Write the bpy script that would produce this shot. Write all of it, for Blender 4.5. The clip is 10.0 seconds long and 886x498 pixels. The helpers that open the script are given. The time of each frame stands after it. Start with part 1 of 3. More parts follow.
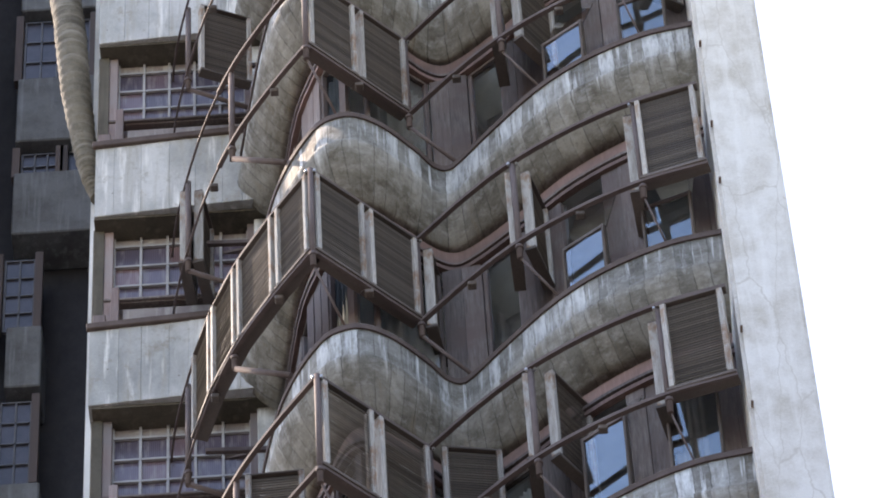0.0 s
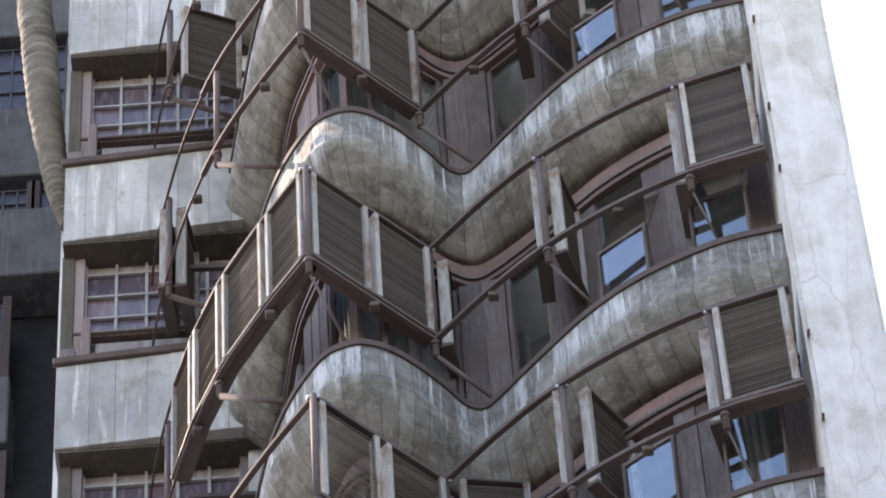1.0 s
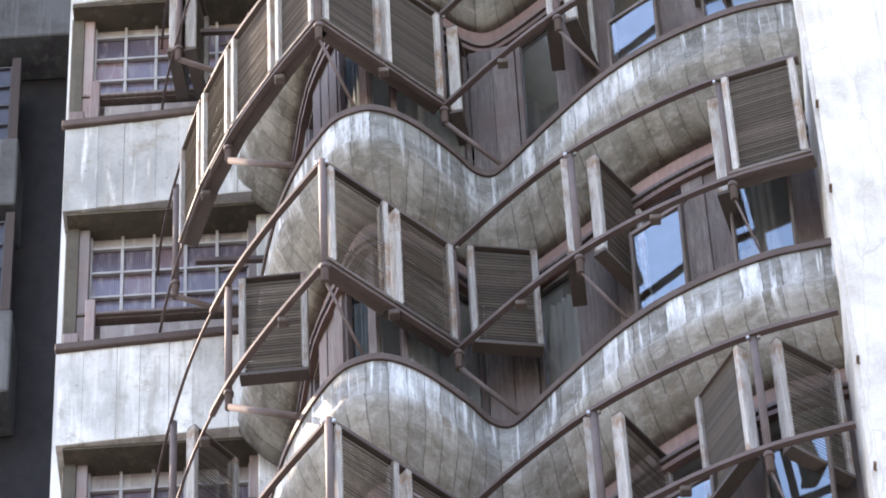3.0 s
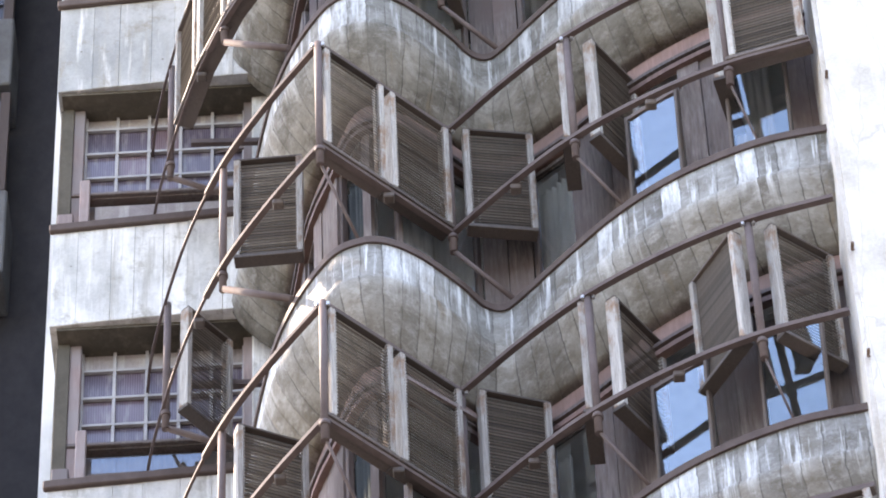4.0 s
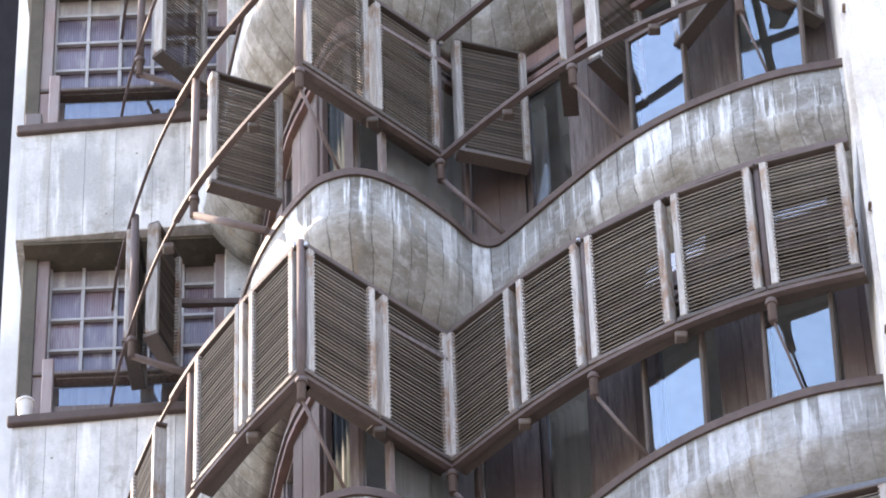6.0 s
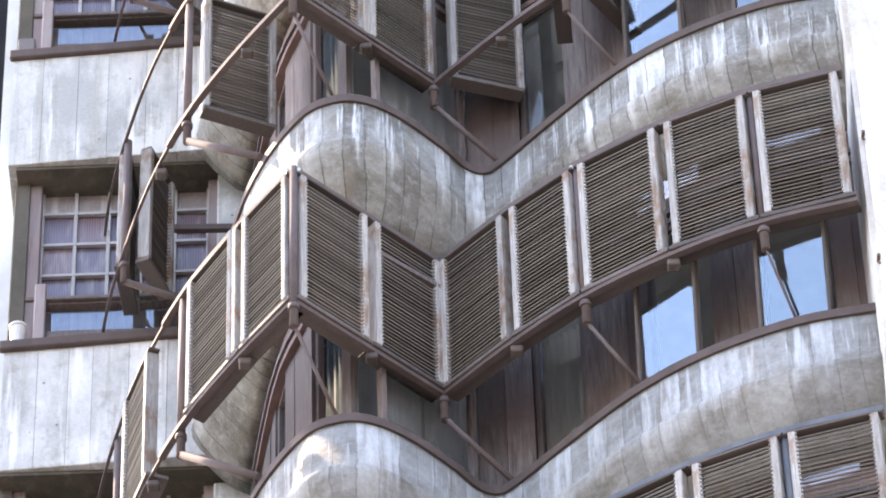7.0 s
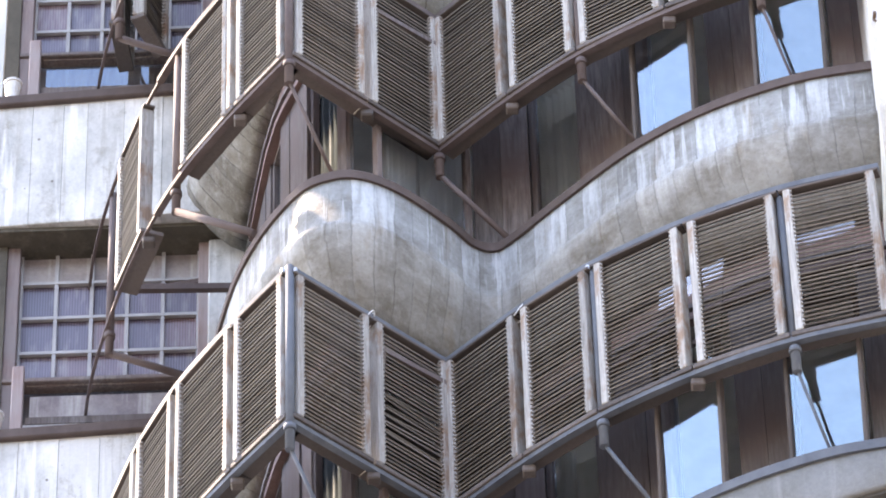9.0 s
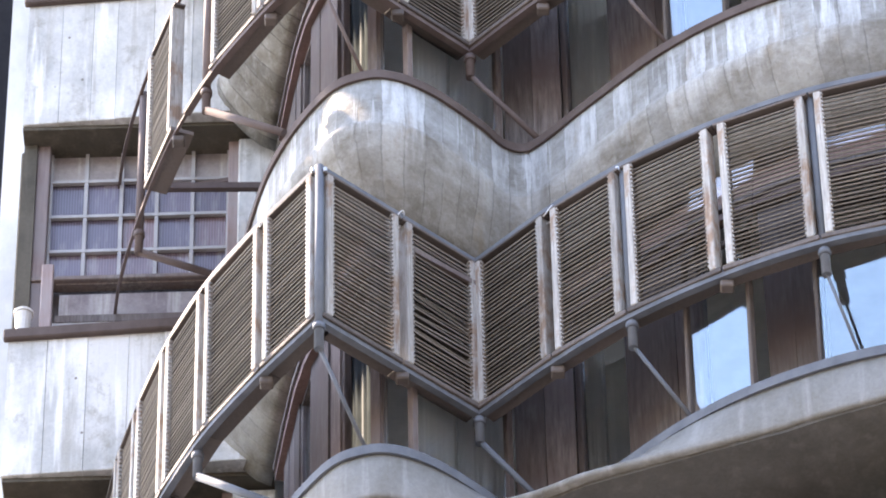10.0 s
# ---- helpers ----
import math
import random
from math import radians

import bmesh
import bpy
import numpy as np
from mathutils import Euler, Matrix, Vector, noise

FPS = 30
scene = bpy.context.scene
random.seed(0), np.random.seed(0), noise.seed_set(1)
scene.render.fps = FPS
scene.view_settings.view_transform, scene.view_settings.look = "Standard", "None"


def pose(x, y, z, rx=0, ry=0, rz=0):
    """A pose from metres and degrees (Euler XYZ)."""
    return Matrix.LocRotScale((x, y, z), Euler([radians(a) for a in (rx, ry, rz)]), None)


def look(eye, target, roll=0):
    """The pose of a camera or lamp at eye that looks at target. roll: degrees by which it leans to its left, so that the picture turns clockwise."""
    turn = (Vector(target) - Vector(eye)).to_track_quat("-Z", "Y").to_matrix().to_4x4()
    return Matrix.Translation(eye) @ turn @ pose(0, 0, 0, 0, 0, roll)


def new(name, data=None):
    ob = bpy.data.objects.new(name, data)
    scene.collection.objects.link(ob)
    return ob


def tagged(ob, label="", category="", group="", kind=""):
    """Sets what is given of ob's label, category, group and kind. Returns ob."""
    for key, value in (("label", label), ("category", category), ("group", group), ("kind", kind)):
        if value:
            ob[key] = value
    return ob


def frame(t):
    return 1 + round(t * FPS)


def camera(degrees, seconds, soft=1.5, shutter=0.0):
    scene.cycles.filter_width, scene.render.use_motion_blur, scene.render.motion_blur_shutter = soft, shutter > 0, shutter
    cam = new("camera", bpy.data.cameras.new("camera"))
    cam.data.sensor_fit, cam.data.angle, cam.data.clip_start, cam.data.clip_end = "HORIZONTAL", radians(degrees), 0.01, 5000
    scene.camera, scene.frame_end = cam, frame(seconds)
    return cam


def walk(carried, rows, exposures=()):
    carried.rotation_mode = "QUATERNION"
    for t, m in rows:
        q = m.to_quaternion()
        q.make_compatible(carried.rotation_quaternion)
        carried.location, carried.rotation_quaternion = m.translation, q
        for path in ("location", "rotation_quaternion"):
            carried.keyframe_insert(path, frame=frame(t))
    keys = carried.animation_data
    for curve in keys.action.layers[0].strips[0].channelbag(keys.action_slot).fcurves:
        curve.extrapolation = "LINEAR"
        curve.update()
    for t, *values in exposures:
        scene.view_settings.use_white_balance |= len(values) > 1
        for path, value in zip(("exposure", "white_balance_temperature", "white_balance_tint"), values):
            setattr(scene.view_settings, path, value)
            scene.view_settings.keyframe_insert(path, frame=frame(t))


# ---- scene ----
cam = camera(9.435, 10.0, soft=1.9)
# seconds, eye x y z, yaw, pitch up, lean to the right
PATH = [
    (0, -0.000, -4.498, 1.689, -0.357, 54.977, 3.898),
    (0.5, -0.000, -0.539, 5.483, -0.325, 56.573, 4.212),
    (1, 0.000, 0.031, 6.029, -0.124, 56.839, 4.224),
    (1.5, 0.000, 0.000, 6.000, -0.062, 56.552, 3.774),
    (2, 0.000, 0.000, 6.000, 0.210, 55.878, 3.595),
    (2.5, 0.000, 0.000, 6.000, 0.278, 55.080, 3.445),
    (4, 0.000, 0.000, 6.000, 0.343, 53.103, 2.792),
    (4.5, 0.000, 0.000, 6.000, 0.268, 52.383, 2.530),
    (5, 0.000, 0.000, 6.000, 0.265, 51.090, 2.012),
    (5.5, 0.000, 0.000, 6.000, 0.178, 49.995, 2.260),
    (7, 0.000, 0.000, 6.000, 0.089, 48.578, 1.986),
    (7.5, 0.000, 0.000, 6.000, 0.112, 47.948, 1.992),
    (8, 0.000, 0.000, 6.000, 0.051, 47.188, 1.972),
    (8.5, 0.000, 0.000, 6.000, 0.024, 46.553, 1.899),
    (9, 0.000, 0.000, 6.000, 0.141, 45.987, 1.834),
    (9.5, 0.000, 0.000, 6.000, 0.376, 45.426, 1.418),
    (10, 0.000, 0.000, 6.000, 0.632, 44.932, 1.182),
]
walk(cam, [(t, pose(x, y, z, 90 + pitch, 0, yaw) @ pose(0, 0, 0, 0, 0, -lean)) for t, x, y, z, yaw, pitch, lean in PATH],
     [(0.0, 2.0, 7900, 20), (1.0, 2.13, 7950, 20), (2.5, 2.68, 8100, 21), (5.0, 2.95, 8250, 22), (7.5, 3.16, 8250, 22), (10.0, 3.2, 8100, 21)])

# ---- light ----
SUN_EL, SUN_AZ = radians(50.5), radians(-45)      # azimuth from +y towards +x
world = bpy.data.worlds.new("world")
scene.world = world
world.use_nodes = True
wn = world.node_tree.nodes
sky = wn.new("ShaderNodeTexSky")
sky.sky_type = "NISHITA"
sky.sun_disc = False
sky.sun_elevation, sky.sun_rotation = SUN_EL, SUN_AZ
sky.air_density, sky.dust_density = 1.0, 0.5
wn["Background"].inputs["Strength"].default_value = 0.15
world.node_tree.links.new(sky.outputs["Color"], wn["Background"].inputs["Color"])
sun_data = bpy.data.lights.new("sun", "SUN")
sun_data.energy, sun_data.angle, sun_data.color = 2.3, radians(1.0), (1.0, 0.94, 0.86)
sun = new("sun", sun_data)
sun_way = Vector((math.sin(SUN_AZ) * math.cos(SUN_EL), math.cos(SUN_AZ) * math.cos(SUN_EL), math.sin(SUN_EL)))
sun.matrix_world = look(sun_way * 90, (0, 0, 0))


# ---- materials ----
class Nodes:
    """Short hand for a node material."""

    def __init__(self, name):
        self.mat = bpy.data.materials.new(name)
        self.mat.use_nodes = True
        self.t = self.mat.node_tree
        self.bsdf = self.t.nodes["Principled BSDF"]

    def add(self, kind, **values):
        n = self.t.nodes.new(kind)
        for key, value in values.items():
            if key in n.inputs:
                n.inputs[key].default_value = value
        return n

    def link(self, a, b):
        self.t.links.new(a, b)

    def coords(self, scale=(1, 1, 1)):
        c = self.add("ShaderNodeTexCoord")
        m = self.add("ShaderNodeMapping")
        m.inputs["Scale"].default_value = scale
        self.link(c.outputs["Object"], m.inputs["Vector"])
        return m.outputs["Vector"]

    def noise(self, scale, stretch=(1, 1, 1), detail=6.0, rough=0.6):
        n = self.add("ShaderNodeTexNoise", Scale=scale, Detail=detail, Roughness=rough)
        self.link(self.coords(stretch), n.inputs["Vector"])
        return n.outputs["Fac"]

    def ramp(self, fac, *stops):
        r = self.add("ShaderNodeValToRGB")
        el = r.color_ramp.elements
        while len(el) < len(stops):
            el.new(0.5)
        for e, (at, col) in zip(el, stops):
            e.position = at
            e.color = (*col, 1) if len(col) == 3 else col
        self.link(fac, r.inputs["Fac"])
        return r.outputs["Color"]

    def mix(self, fac, a, b, how="MIX"):
        m = self.add("ShaderNodeMix")
        m.data_type, m.blend_type = "RGBA", how
        for value, slot in ((fac, 0), (a, 6), (b, 7)):
            if hasattr(value, "is_linked"):
                self.link(value, m.inputs[slot])
            elif slot == 0:
                m.inputs[0].default_value = value
            else:
                m.inputs[slot].default_value = (*value, 1)
        return m.outputs[2]

    def random(self):
        return self.add("ShaderNodeObjectInfo").outputs["Random"]

    def done(self, color, rough=0.8, metal=0.0, bump=None, strength=0.3, dist=0.01):
        if hasattr(color, "is_linked"):
            self.link(color, self.bsdf.inputs["Base Color"])
        else:
            self.bsdf.inputs["Base Color"].default_value = (*color, 1)
        if hasattr(rough, "is_linked"):
            self.link(rough, self.bsdf.inputs["Roughness"])
        else:
            self.bsdf.inputs["Roughness"].default_value = rough
        self.bsdf.inputs["Metallic"].default_value = metal
        if bump is not None:
            b = self.add("ShaderNodeBump", Strength=strength, Distance=dist)
            self.link(bump, b.inputs["Height"])
            self.link(b.outputs["Normal"], self.bsdf.inputs["Normal"])
        return self.mat


def grey(v):
    return (v, v, v)


def concrete(name, base, pale, dark, streak=0.5, seed=0.0, cracks=0.0):
    """Board-formed concrete with pale runs, dark mould and fine pits."""
    m = Nodes(name)
    runs = m.noise(1.0, (9 + seed, 9, 0.7), 5)
    runs = m.ramp(runs, (0.52, grey(0)), (0.68, grey(1)))
    mould = m.ramp(m.noise(1.7 + seed * 0.1, (1, 1, 0.8), 8, 0.7), (0.42, grey(0)), (0.66, grey(1)))
    fine = m.noise(45, (1, 1, 1), 8, 0.75)
    c = m.mix(mould, base, dark)
    half = m.add("ShaderNodeMath")
    half.operation = "MULTIPLY"
    half.inputs[1].default_value = streak
    m.link(runs, half.inputs[0])
    c = m.mix(half.outputs[0], c, pale)
    c = m.mix(0.35, c, m.ramp(fine, (0.3, grey(0.35)), (0.7, grey(0.75))), "OVERLAY")
    if cracks:
        v = m.add("ShaderNodeTexVoronoi", Scale=1.6, Randomness=1.0)
        v.feature = "DISTANCE_TO_EDGE"
        bent = m.add("ShaderNodeMix")
        bent.data_type = "VECTOR"
        bent.inputs[0].default_value = 0.12
        m.link(m.coords((2.2, 2.2, 0.35)), bent.inputs[4])
        warp = m.add("ShaderNodeTexNoise", Scale=5.0, Detail=5.0)
        m.link(m.coords(), warp.inputs["Vector"])
        m.link(warp.outputs["Color"], bent.inputs[5])
        m.link(bent.outputs[1], v.inputs["Vector"])
        line = m.ramp(v.outputs["Distance"], (0.0, grey(1)), (0.012, grey(0)))
        c = m.mix(m.mix(1.0, line, grey(cracks), "MULTIPLY"), c, dark)
    return m.done(c, 0.9, 0, fine, 0.35, 0.01)


def band_concrete(name, base, pale, dark, crust=1.0, limed_by=0.9, cracked=1.0):
    """Concrete cast against narrow boards that bend under the sweep: joints, boards of differing tone, lime runs, brown mould."""
    m = Nodes(name)

    def calc(op, a, b=0.0):
        n = m.add("ShaderNodeMath")
        n.operation = op
        for i, v in enumerate((a, b)):
            if hasattr(v, "is_linked"):
                m.link(v, n.inputs[i])
            else:
                n.inputs[i].default_value = v
        return n.outputs[0]

    def attribute(which):
        n = m.add("ShaderNodeAttribute")
        n.attribute_name = which
        return n.outputs["Fac"]

    along_m, down_m = attribute("along"), attribute("down")

    def sheet_noise(per_along, per_down, detail=5.0, rough=0.6, shift=0.0):
        v = m.add("ShaderNodeCombineXYZ")
        m.link(calc("MULTIPLY", along_m, per_along), v.inputs[0])
        m.link(calc("MULTIPLY", down_m, per_down), v.inputs[1])
        v.inputs[2].default_value = shift
        n = m.add("ShaderNodeTexNoise", Scale=1.0, Detail=detail, Roughness=rough)
        m.link(v.outputs[0], n.inputs["Vector"])
        return n.outputs["Fac"]

    def per_board(w):
        n = m.add("ShaderNodeTexWhiteNoise")
        n.noise_dimensions = "1D"
        m.link(w, n.inputs["W"])
        return n.outputs["Value"]

    wander = calc("ADD", calc("MULTIPLY", sheet_noise(3.0, 1.6, 3), 0.5), calc("MULTIPLY", sheet_noise(14, 14, 3, 0.6, 3.0), 0.16))
    cell = calc("ADD", calc("MULTIPLY", along_m, 7.2), wander)
    board = calc("FLOOR", cell)
    tone, limed = per_board(board), per_board(calc("ADD", board, 311.5))
    inside = calc("FRACT", cell)
    joint = m.ramp(inside, (0.0, grey(0)), (0.05, grey(1)), (0.965, grey(1)), (1.0, grey(0)))
    opened = m.ramp(sheet_noise(2.2, 3.5, 5, 0.6, 7.0), (0.36, grey(0.1)), (0.58, grey(0.85)))
    # lime washes whole boards from the top and runs down in narrow tongues
    reach = calc("ADD", down_m, calc("MULTIPLY", calc("SUBTRACT", sheet_noise(9, 0.6, 4, 0.6, 2.0), 0.5), 1.1))
    near_top = m.ramp(reach, (0.22, grey(1)), (0.62, grey(0)))
    wash = calc("MULTIPLY", m.ramp(limed, (0.62, grey(0)), (0.72, grey(1))), m.ramp(sheet_noise(16, 2.5, 6, 0.7, 5.0), (0.36, grey(0.1)), (0.6, grey(1))))
    tongues = m.ramp(sheet_noise(11, 0.7, 6, 0.66, 9.0), (0.54, grey(0)), (0.63, grey(1)))
    drips = m.ramp(sheet_noise(34, 1.6, 4, 0.6, 12.0), (0.6, grey(0)), (0.7, grey(0.7)))
    lime = calc("MULTIPLY", calc("MAXIMUM", calc("MAXIMUM", wash, tongues), drips), near_top)
    crumbs = m.ramp(sheet_noise(7, 9, 8, 0.75, 15.0), (0.5, grey(0)), (0.66, grey(0.6 * crust)))
    mould = m.ramp(sheet_noise(2.4, 3.0, 9, 0.72, 18.0), (0.4, grey(0)), (0.64, grey(1)))
    specks = m.ramp(sheet_noise(20, 16, 6, 0.7, 21.0), (0.58, grey(0)), (0.7, grey(0.6)))
    fine = m.noise(42, (1, 1, 1), 8, 0.75)
    c = m.mix(mould, base, dark)
    c = m.mix(0.55, c, m.ramp(tone, (0, grey(0.34)), (1, grey(0.66))), "OVERLAY")
    c = m.mix(specks, c, dark)
    c = m.mix(calc("MULTIPLY", crumbs, 0.7), c, [v * 0.72 for v in pale])
    c = m.mix(calc("MULTIPLY", lime, limed_by), c, pale)
    rust = m.ramp(sheet_noise(5, 1.6, 5, 0.6, 24.0), (0.6, grey(0)), (0.74, grey(0.5)))
    c = m.mix(rust, c, (0.25, 0.18, 0.105))
    c = m.mix(0.3, c, m.ramp(fine, (0.3, grey(0.33)), (0.7, grey(0.72))), "OVERLAY")
    crack = calc("MULTIPLY", calc("MULTIPLY", calc("SUBTRACT", 1.0, joint), opened), cracked)
    c = m.mix(crack, c, (0.045, 0.04, 0.034))
    height = calc("ADD", calc("MULTIPLY", crack, -1.2), calc("ADD", calc("MULTIPLY", tone, 0.4), calc("ADD", calc("MULTIPLY", fine, 0.35), calc("MULTIPLY", crumbs, 0.5))))
    return m.done(c, 0.9, 0, height, 0.6, 0.014)


def paint(name, a, b, rough=0.55, metal=0.0, gloss=0.5):
    m = Nodes(name)
    n = m.noise(6, (1, 1, 0.6), 7, 0.7)
    c = m.ramp(n, (0.35, a), (0.65, b))
    fine = m.noise(90)
    m.bsdf.inputs["Specular IOR Level"].default_value = gloss
    return m.done(c, rough, metal, fine, 0.15, 0.003)


def timber(name, a, b, c3, rough=0.75):
    """Weathered wood: long grain, bleached and dark patches, every piece a little different."""
    m = Nodes(name)
    grain = m.noise(3.0, (14, 14, 1.2), 8, 0.7)
    wide = m.noise(2.2, (1, 1, 1), 4)
    col = m.mix(m.ramp(wide, (0.35, grey(0)), (0.65, grey(1))), m.ramp(grain, (0.3, a), (0.7, b)), c3)
    tone = m.ramp(m.random(), (0, grey(0.65)), (1, grey(1.25)))
    col = m.mix(1.0, col, tone, "MULTIPLY")
    return m.done(col, rough, 0, grain, 0.4, 0.006)


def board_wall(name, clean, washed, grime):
    """Pale concrete cast against wide upright boards: each board its own tone, grey washes, soot runs, pin holes and rust spots."""
    m = Nodes(name)
    wash = m.ramp(m.noise(1.1, (1.6, 1.6, 0.8), 6, 0.65), (0.42, grey(0)), (0.6, grey(1)))
    c = m.mix(wash, clean, washed)
    c = m.mix(1.0, c, m.ramp(m.random(), (0, grey(0.8)), (1, grey(1.12))), "MULTIPLY")
    runs = m.ramp(m.noise(1.0, (13, 13, 0.8), 6, 0.65), (0.52, grey(0)), (0.66, grey(0.7)))
    c = m.mix(runs, c, (0.36, 0.345, 0.31))
    lime = m.ramp(m.noise(1.3, (8, 8, 0.6), 5, 0.6), (0.56, grey(0)), (0.7, grey(0.8)))
    c = m.mix(lime, c, (0.85, 0.845, 0.825))
    soot = m.ramp(m.noise(3.6, (1.2, 1.2, 1.0), 9, 0.74), (0.54, grey(0)), (0.7, grey(grime)))
    c = m.mix(soot, c, (0.26, 0.235, 0.19))
    holes = m.add("ShaderNodeTexVoronoi", Scale=5.5)
    m.link(m.coords((1, 1, 0.8)), holes.inputs["Vector"])
    pits = m.ramp(holes.outputs["Distance"], (0.035, grey(0.85)), (0.06, grey(0)))
    c = m.mix(pits, c, (0.14, 0.12, 0.1))
    fine = m.noise(45, (1, 1, 1), 8, 0.75)
    c = m.mix(0.3, c, m.ramp(fine, (0.3, grey(0.35)), (0.7, grey(0.72))), "OVERLAY")
    return m.done(c, 0.9, 0, fine, 0.35, 0.01)


def stile_wood():
    """Bleached grey wood with orange-brown worn stretches along its length and dark checks."""
    m = Nodes("bleached_stile_wood")
    grain = m.noise(3.0, (22, 22, 1.4), 8, 0.72)
    worn = m.ramp(m.noise(2.6, (2.5, 2.5, 1.3), 5, 0.65), (0.5, grey(0)), (0.62, grey(0.85)))
    col = m.mix(worn, m.ramp(grain, (0.3, (0.24, 0.218, 0.195)), (0.64, (0.5, 0.48, 0.445))), m.ramp(grain, (0.3, (0.17, 0.09, 0.05)), (0.7, (0.36, 0.235, 0.15))))
    checks = m.ramp(m.noise(5.0, (30, 30, 0.8), 4), (0.62, grey(0)), (0.7, grey(0.8)))
    col = m.mix(checks, col, (0.09, 0.07, 0.06))
    col = m.mix(1.0, col, m.ramp(m.random(), (0, grey(0.7)), (1, grey(1.15))), "MULTIPLY")
    return m.done(col, 0.8, 0, grain, 0.5, 0.006)


M_BAND = band_concrete("streaked_concrete", (0.29, 0.28, 0.253), (0.76, 0.76, 0.73), (0.14, 0.122, 0.094))
M_BAND_GREY = band_concrete("grey_concrete", (0.315, 0.31, 0.29), (0.66, 0.665, 0.65), (0.165, 0.148, 0.12), 0.8, 0.62, 0.5)
M_LEDGE = concrete("plain_ledge_concrete", (0.21, 0.205, 0.192), (0.33, 0.325, 0.31), (0.145, 0.135, 0.115), 0.45, 2.2)
M_BAND_OLD = band_concrete("mouldy_concrete", (0.25, 0.236, 0.206), (0.62, 0.615, 0.585), (0.092, 0.08, 0.06))
M_WALL = board_wall("board_concrete", (0.74, 0.735, 0.71), (0.44, 0.445, 0.43), 0.85)
M_WALL_GREY = board_wall("greyed_board_concrete", (0.5, 0.505, 0.5), (0.33, 0.34, 0.335), 0.95)
M_COLUMN = concrete("pale_concrete", (0.72, 0.70, 0.66), (0.84, 0.83, 0.8), (0.5, 0.46, 0.4), 0.4, 2.1, 0.7)
# concrete of the recessed wing, its deep shade mixed into the colours
M_SHADE = concrete("shade_toned_concrete", (0.16, 0.167, 0.175), (0.26, 0.275, 0.29), (0.09, 0.09, 0.092), 0.6, 3.0)
M_RIM = paint("brown_flashing", (0.085, 0.062, 0.055), (0.12, 0.09, 0.08), 0.75, 0, 0.25)
M_IRON = paint("brown_painted_iron", (0.11, 0.084, 0.08), (0.155, 0.122, 0.114), 0.8, 0, 0.2)
M_BLUE = paint("slate_painted_iron", (0.1, 0.112, 0.13), (0.15, 0.162, 0.18), 0.75, 0, 0.25)
M_SLAT = timber("dark_slat_wood", (0.06, 0.05, 0.043), (0.13, 0.112, 0.098), (0.085, 0.07, 0.06))
M_SLAT_OLD = timber("blackened_slat_wood", (0.05, 0.042, 0.035), (0.105, 0.09, 0.077), (0.075, 0.061, 0.05))
# lighter wood tone that paints in the light caught on slat edges
M_SLAT_EDGE = timber("lit_slat_edge", (0.13, 0.115, 0.1), (0.3, 0.275, 0.25), (0.2, 0.175, 0.15))
M_STILE = stile_wood()
M_FRAME = timber("dark_window_wood", (0.062, 0.047, 0.042), (0.26, 0.228, 0.215), (0.14, 0.1, 0.088))
M_RED = timber("red_pelmet_wood", (0.19, 0.108, 0.09), (0.29, 0.185, 0.16), (0.14, 0.09, 0.078))
M_MUNTIN = paint("grey_muntin_paint", (0.30, 0.29, 0.29), (0.42, 0.41, 0.41))
M_JAMB = timber("pinkish_window_wood", (0.17, 0.11, 0.1), (0.34, 0.255, 0.24), (0.25, 0.215, 0.21))
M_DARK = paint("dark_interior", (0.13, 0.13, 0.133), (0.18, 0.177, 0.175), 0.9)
# near-black because the shade of the recess is put into the colour
M_GAP = paint("shade_dark_wall", (0.02, 0.02, 0.026), (0.035, 0.034, 0.04), 0.9)
M_ROOM = paint("room_plaster", (0.62, 0.63, 0.62), (0.74, 0.745, 0.73), 0.9)
M_CURTAIN = paint("white_curtain", (0.84, 0.87, 0.88), (0.9, 0.92, 0.93), 0.9)


# added cloth, kept dark so that sun on it comes out mid-toned
M_BLIND = paint("sun_blocking_cloth", (0.07, 0.082, 0.082), (0.11, 0.125, 0.123), 0.9)


def glass_material(name, ior, sheen=(1, 1, 1), rough=0.015, ripple=0.03):
    m = Nodes(name)
    m.bsdf.inputs["Specular Tint"].default_value = (*sheen, 1)
    m.bsdf.inputs["Transmission Weight"].default_value = 1.0
    m.bsdf.inputs["IOR"].default_value = ior
    return m.done((0.98, 1.0, 1.0), rough, 0, m.noise(1.3, (1, 1, 1), 2), ripple, 0.02)


def ribbed_glass():
    """Wired and ribbed purple-brown panes with dust at the top."""
    m = Nodes("ribbed_purple_glass")
    wave = m.add("ShaderNodeTexWave", Scale=18.0, Distortion=0.6)
    m.link(m.coords((1, 0, 0)), wave.inputs["Vector"])
    tone = m.ramp(m.random(), (0.0, (0.085, 0.07, 0.092)), (0.6, (0.12, 0.097, 0.128)), (1.0, (0.175, 0.108, 0.108)))
    c = m.mix(0.45, tone, m.ramp(wave.outputs["Fac"], (0.1, grey(0.25)), (0.9, grey(0.8))), "OVERLAY")
    dust = m.ramp(m.noise(2.5, (6, 6, 1)), (0.5, grey(0)), (0.75, grey(0.5)))
    c = m.mix(dust, c, (0.42, 0.4, 0.38))
    m.bsdf.inputs["Specular IOR Level"].default_value = 0.8
    return m.done(c, 0.22, 0, wave.outputs["Fac"], 0.3, 0.004)


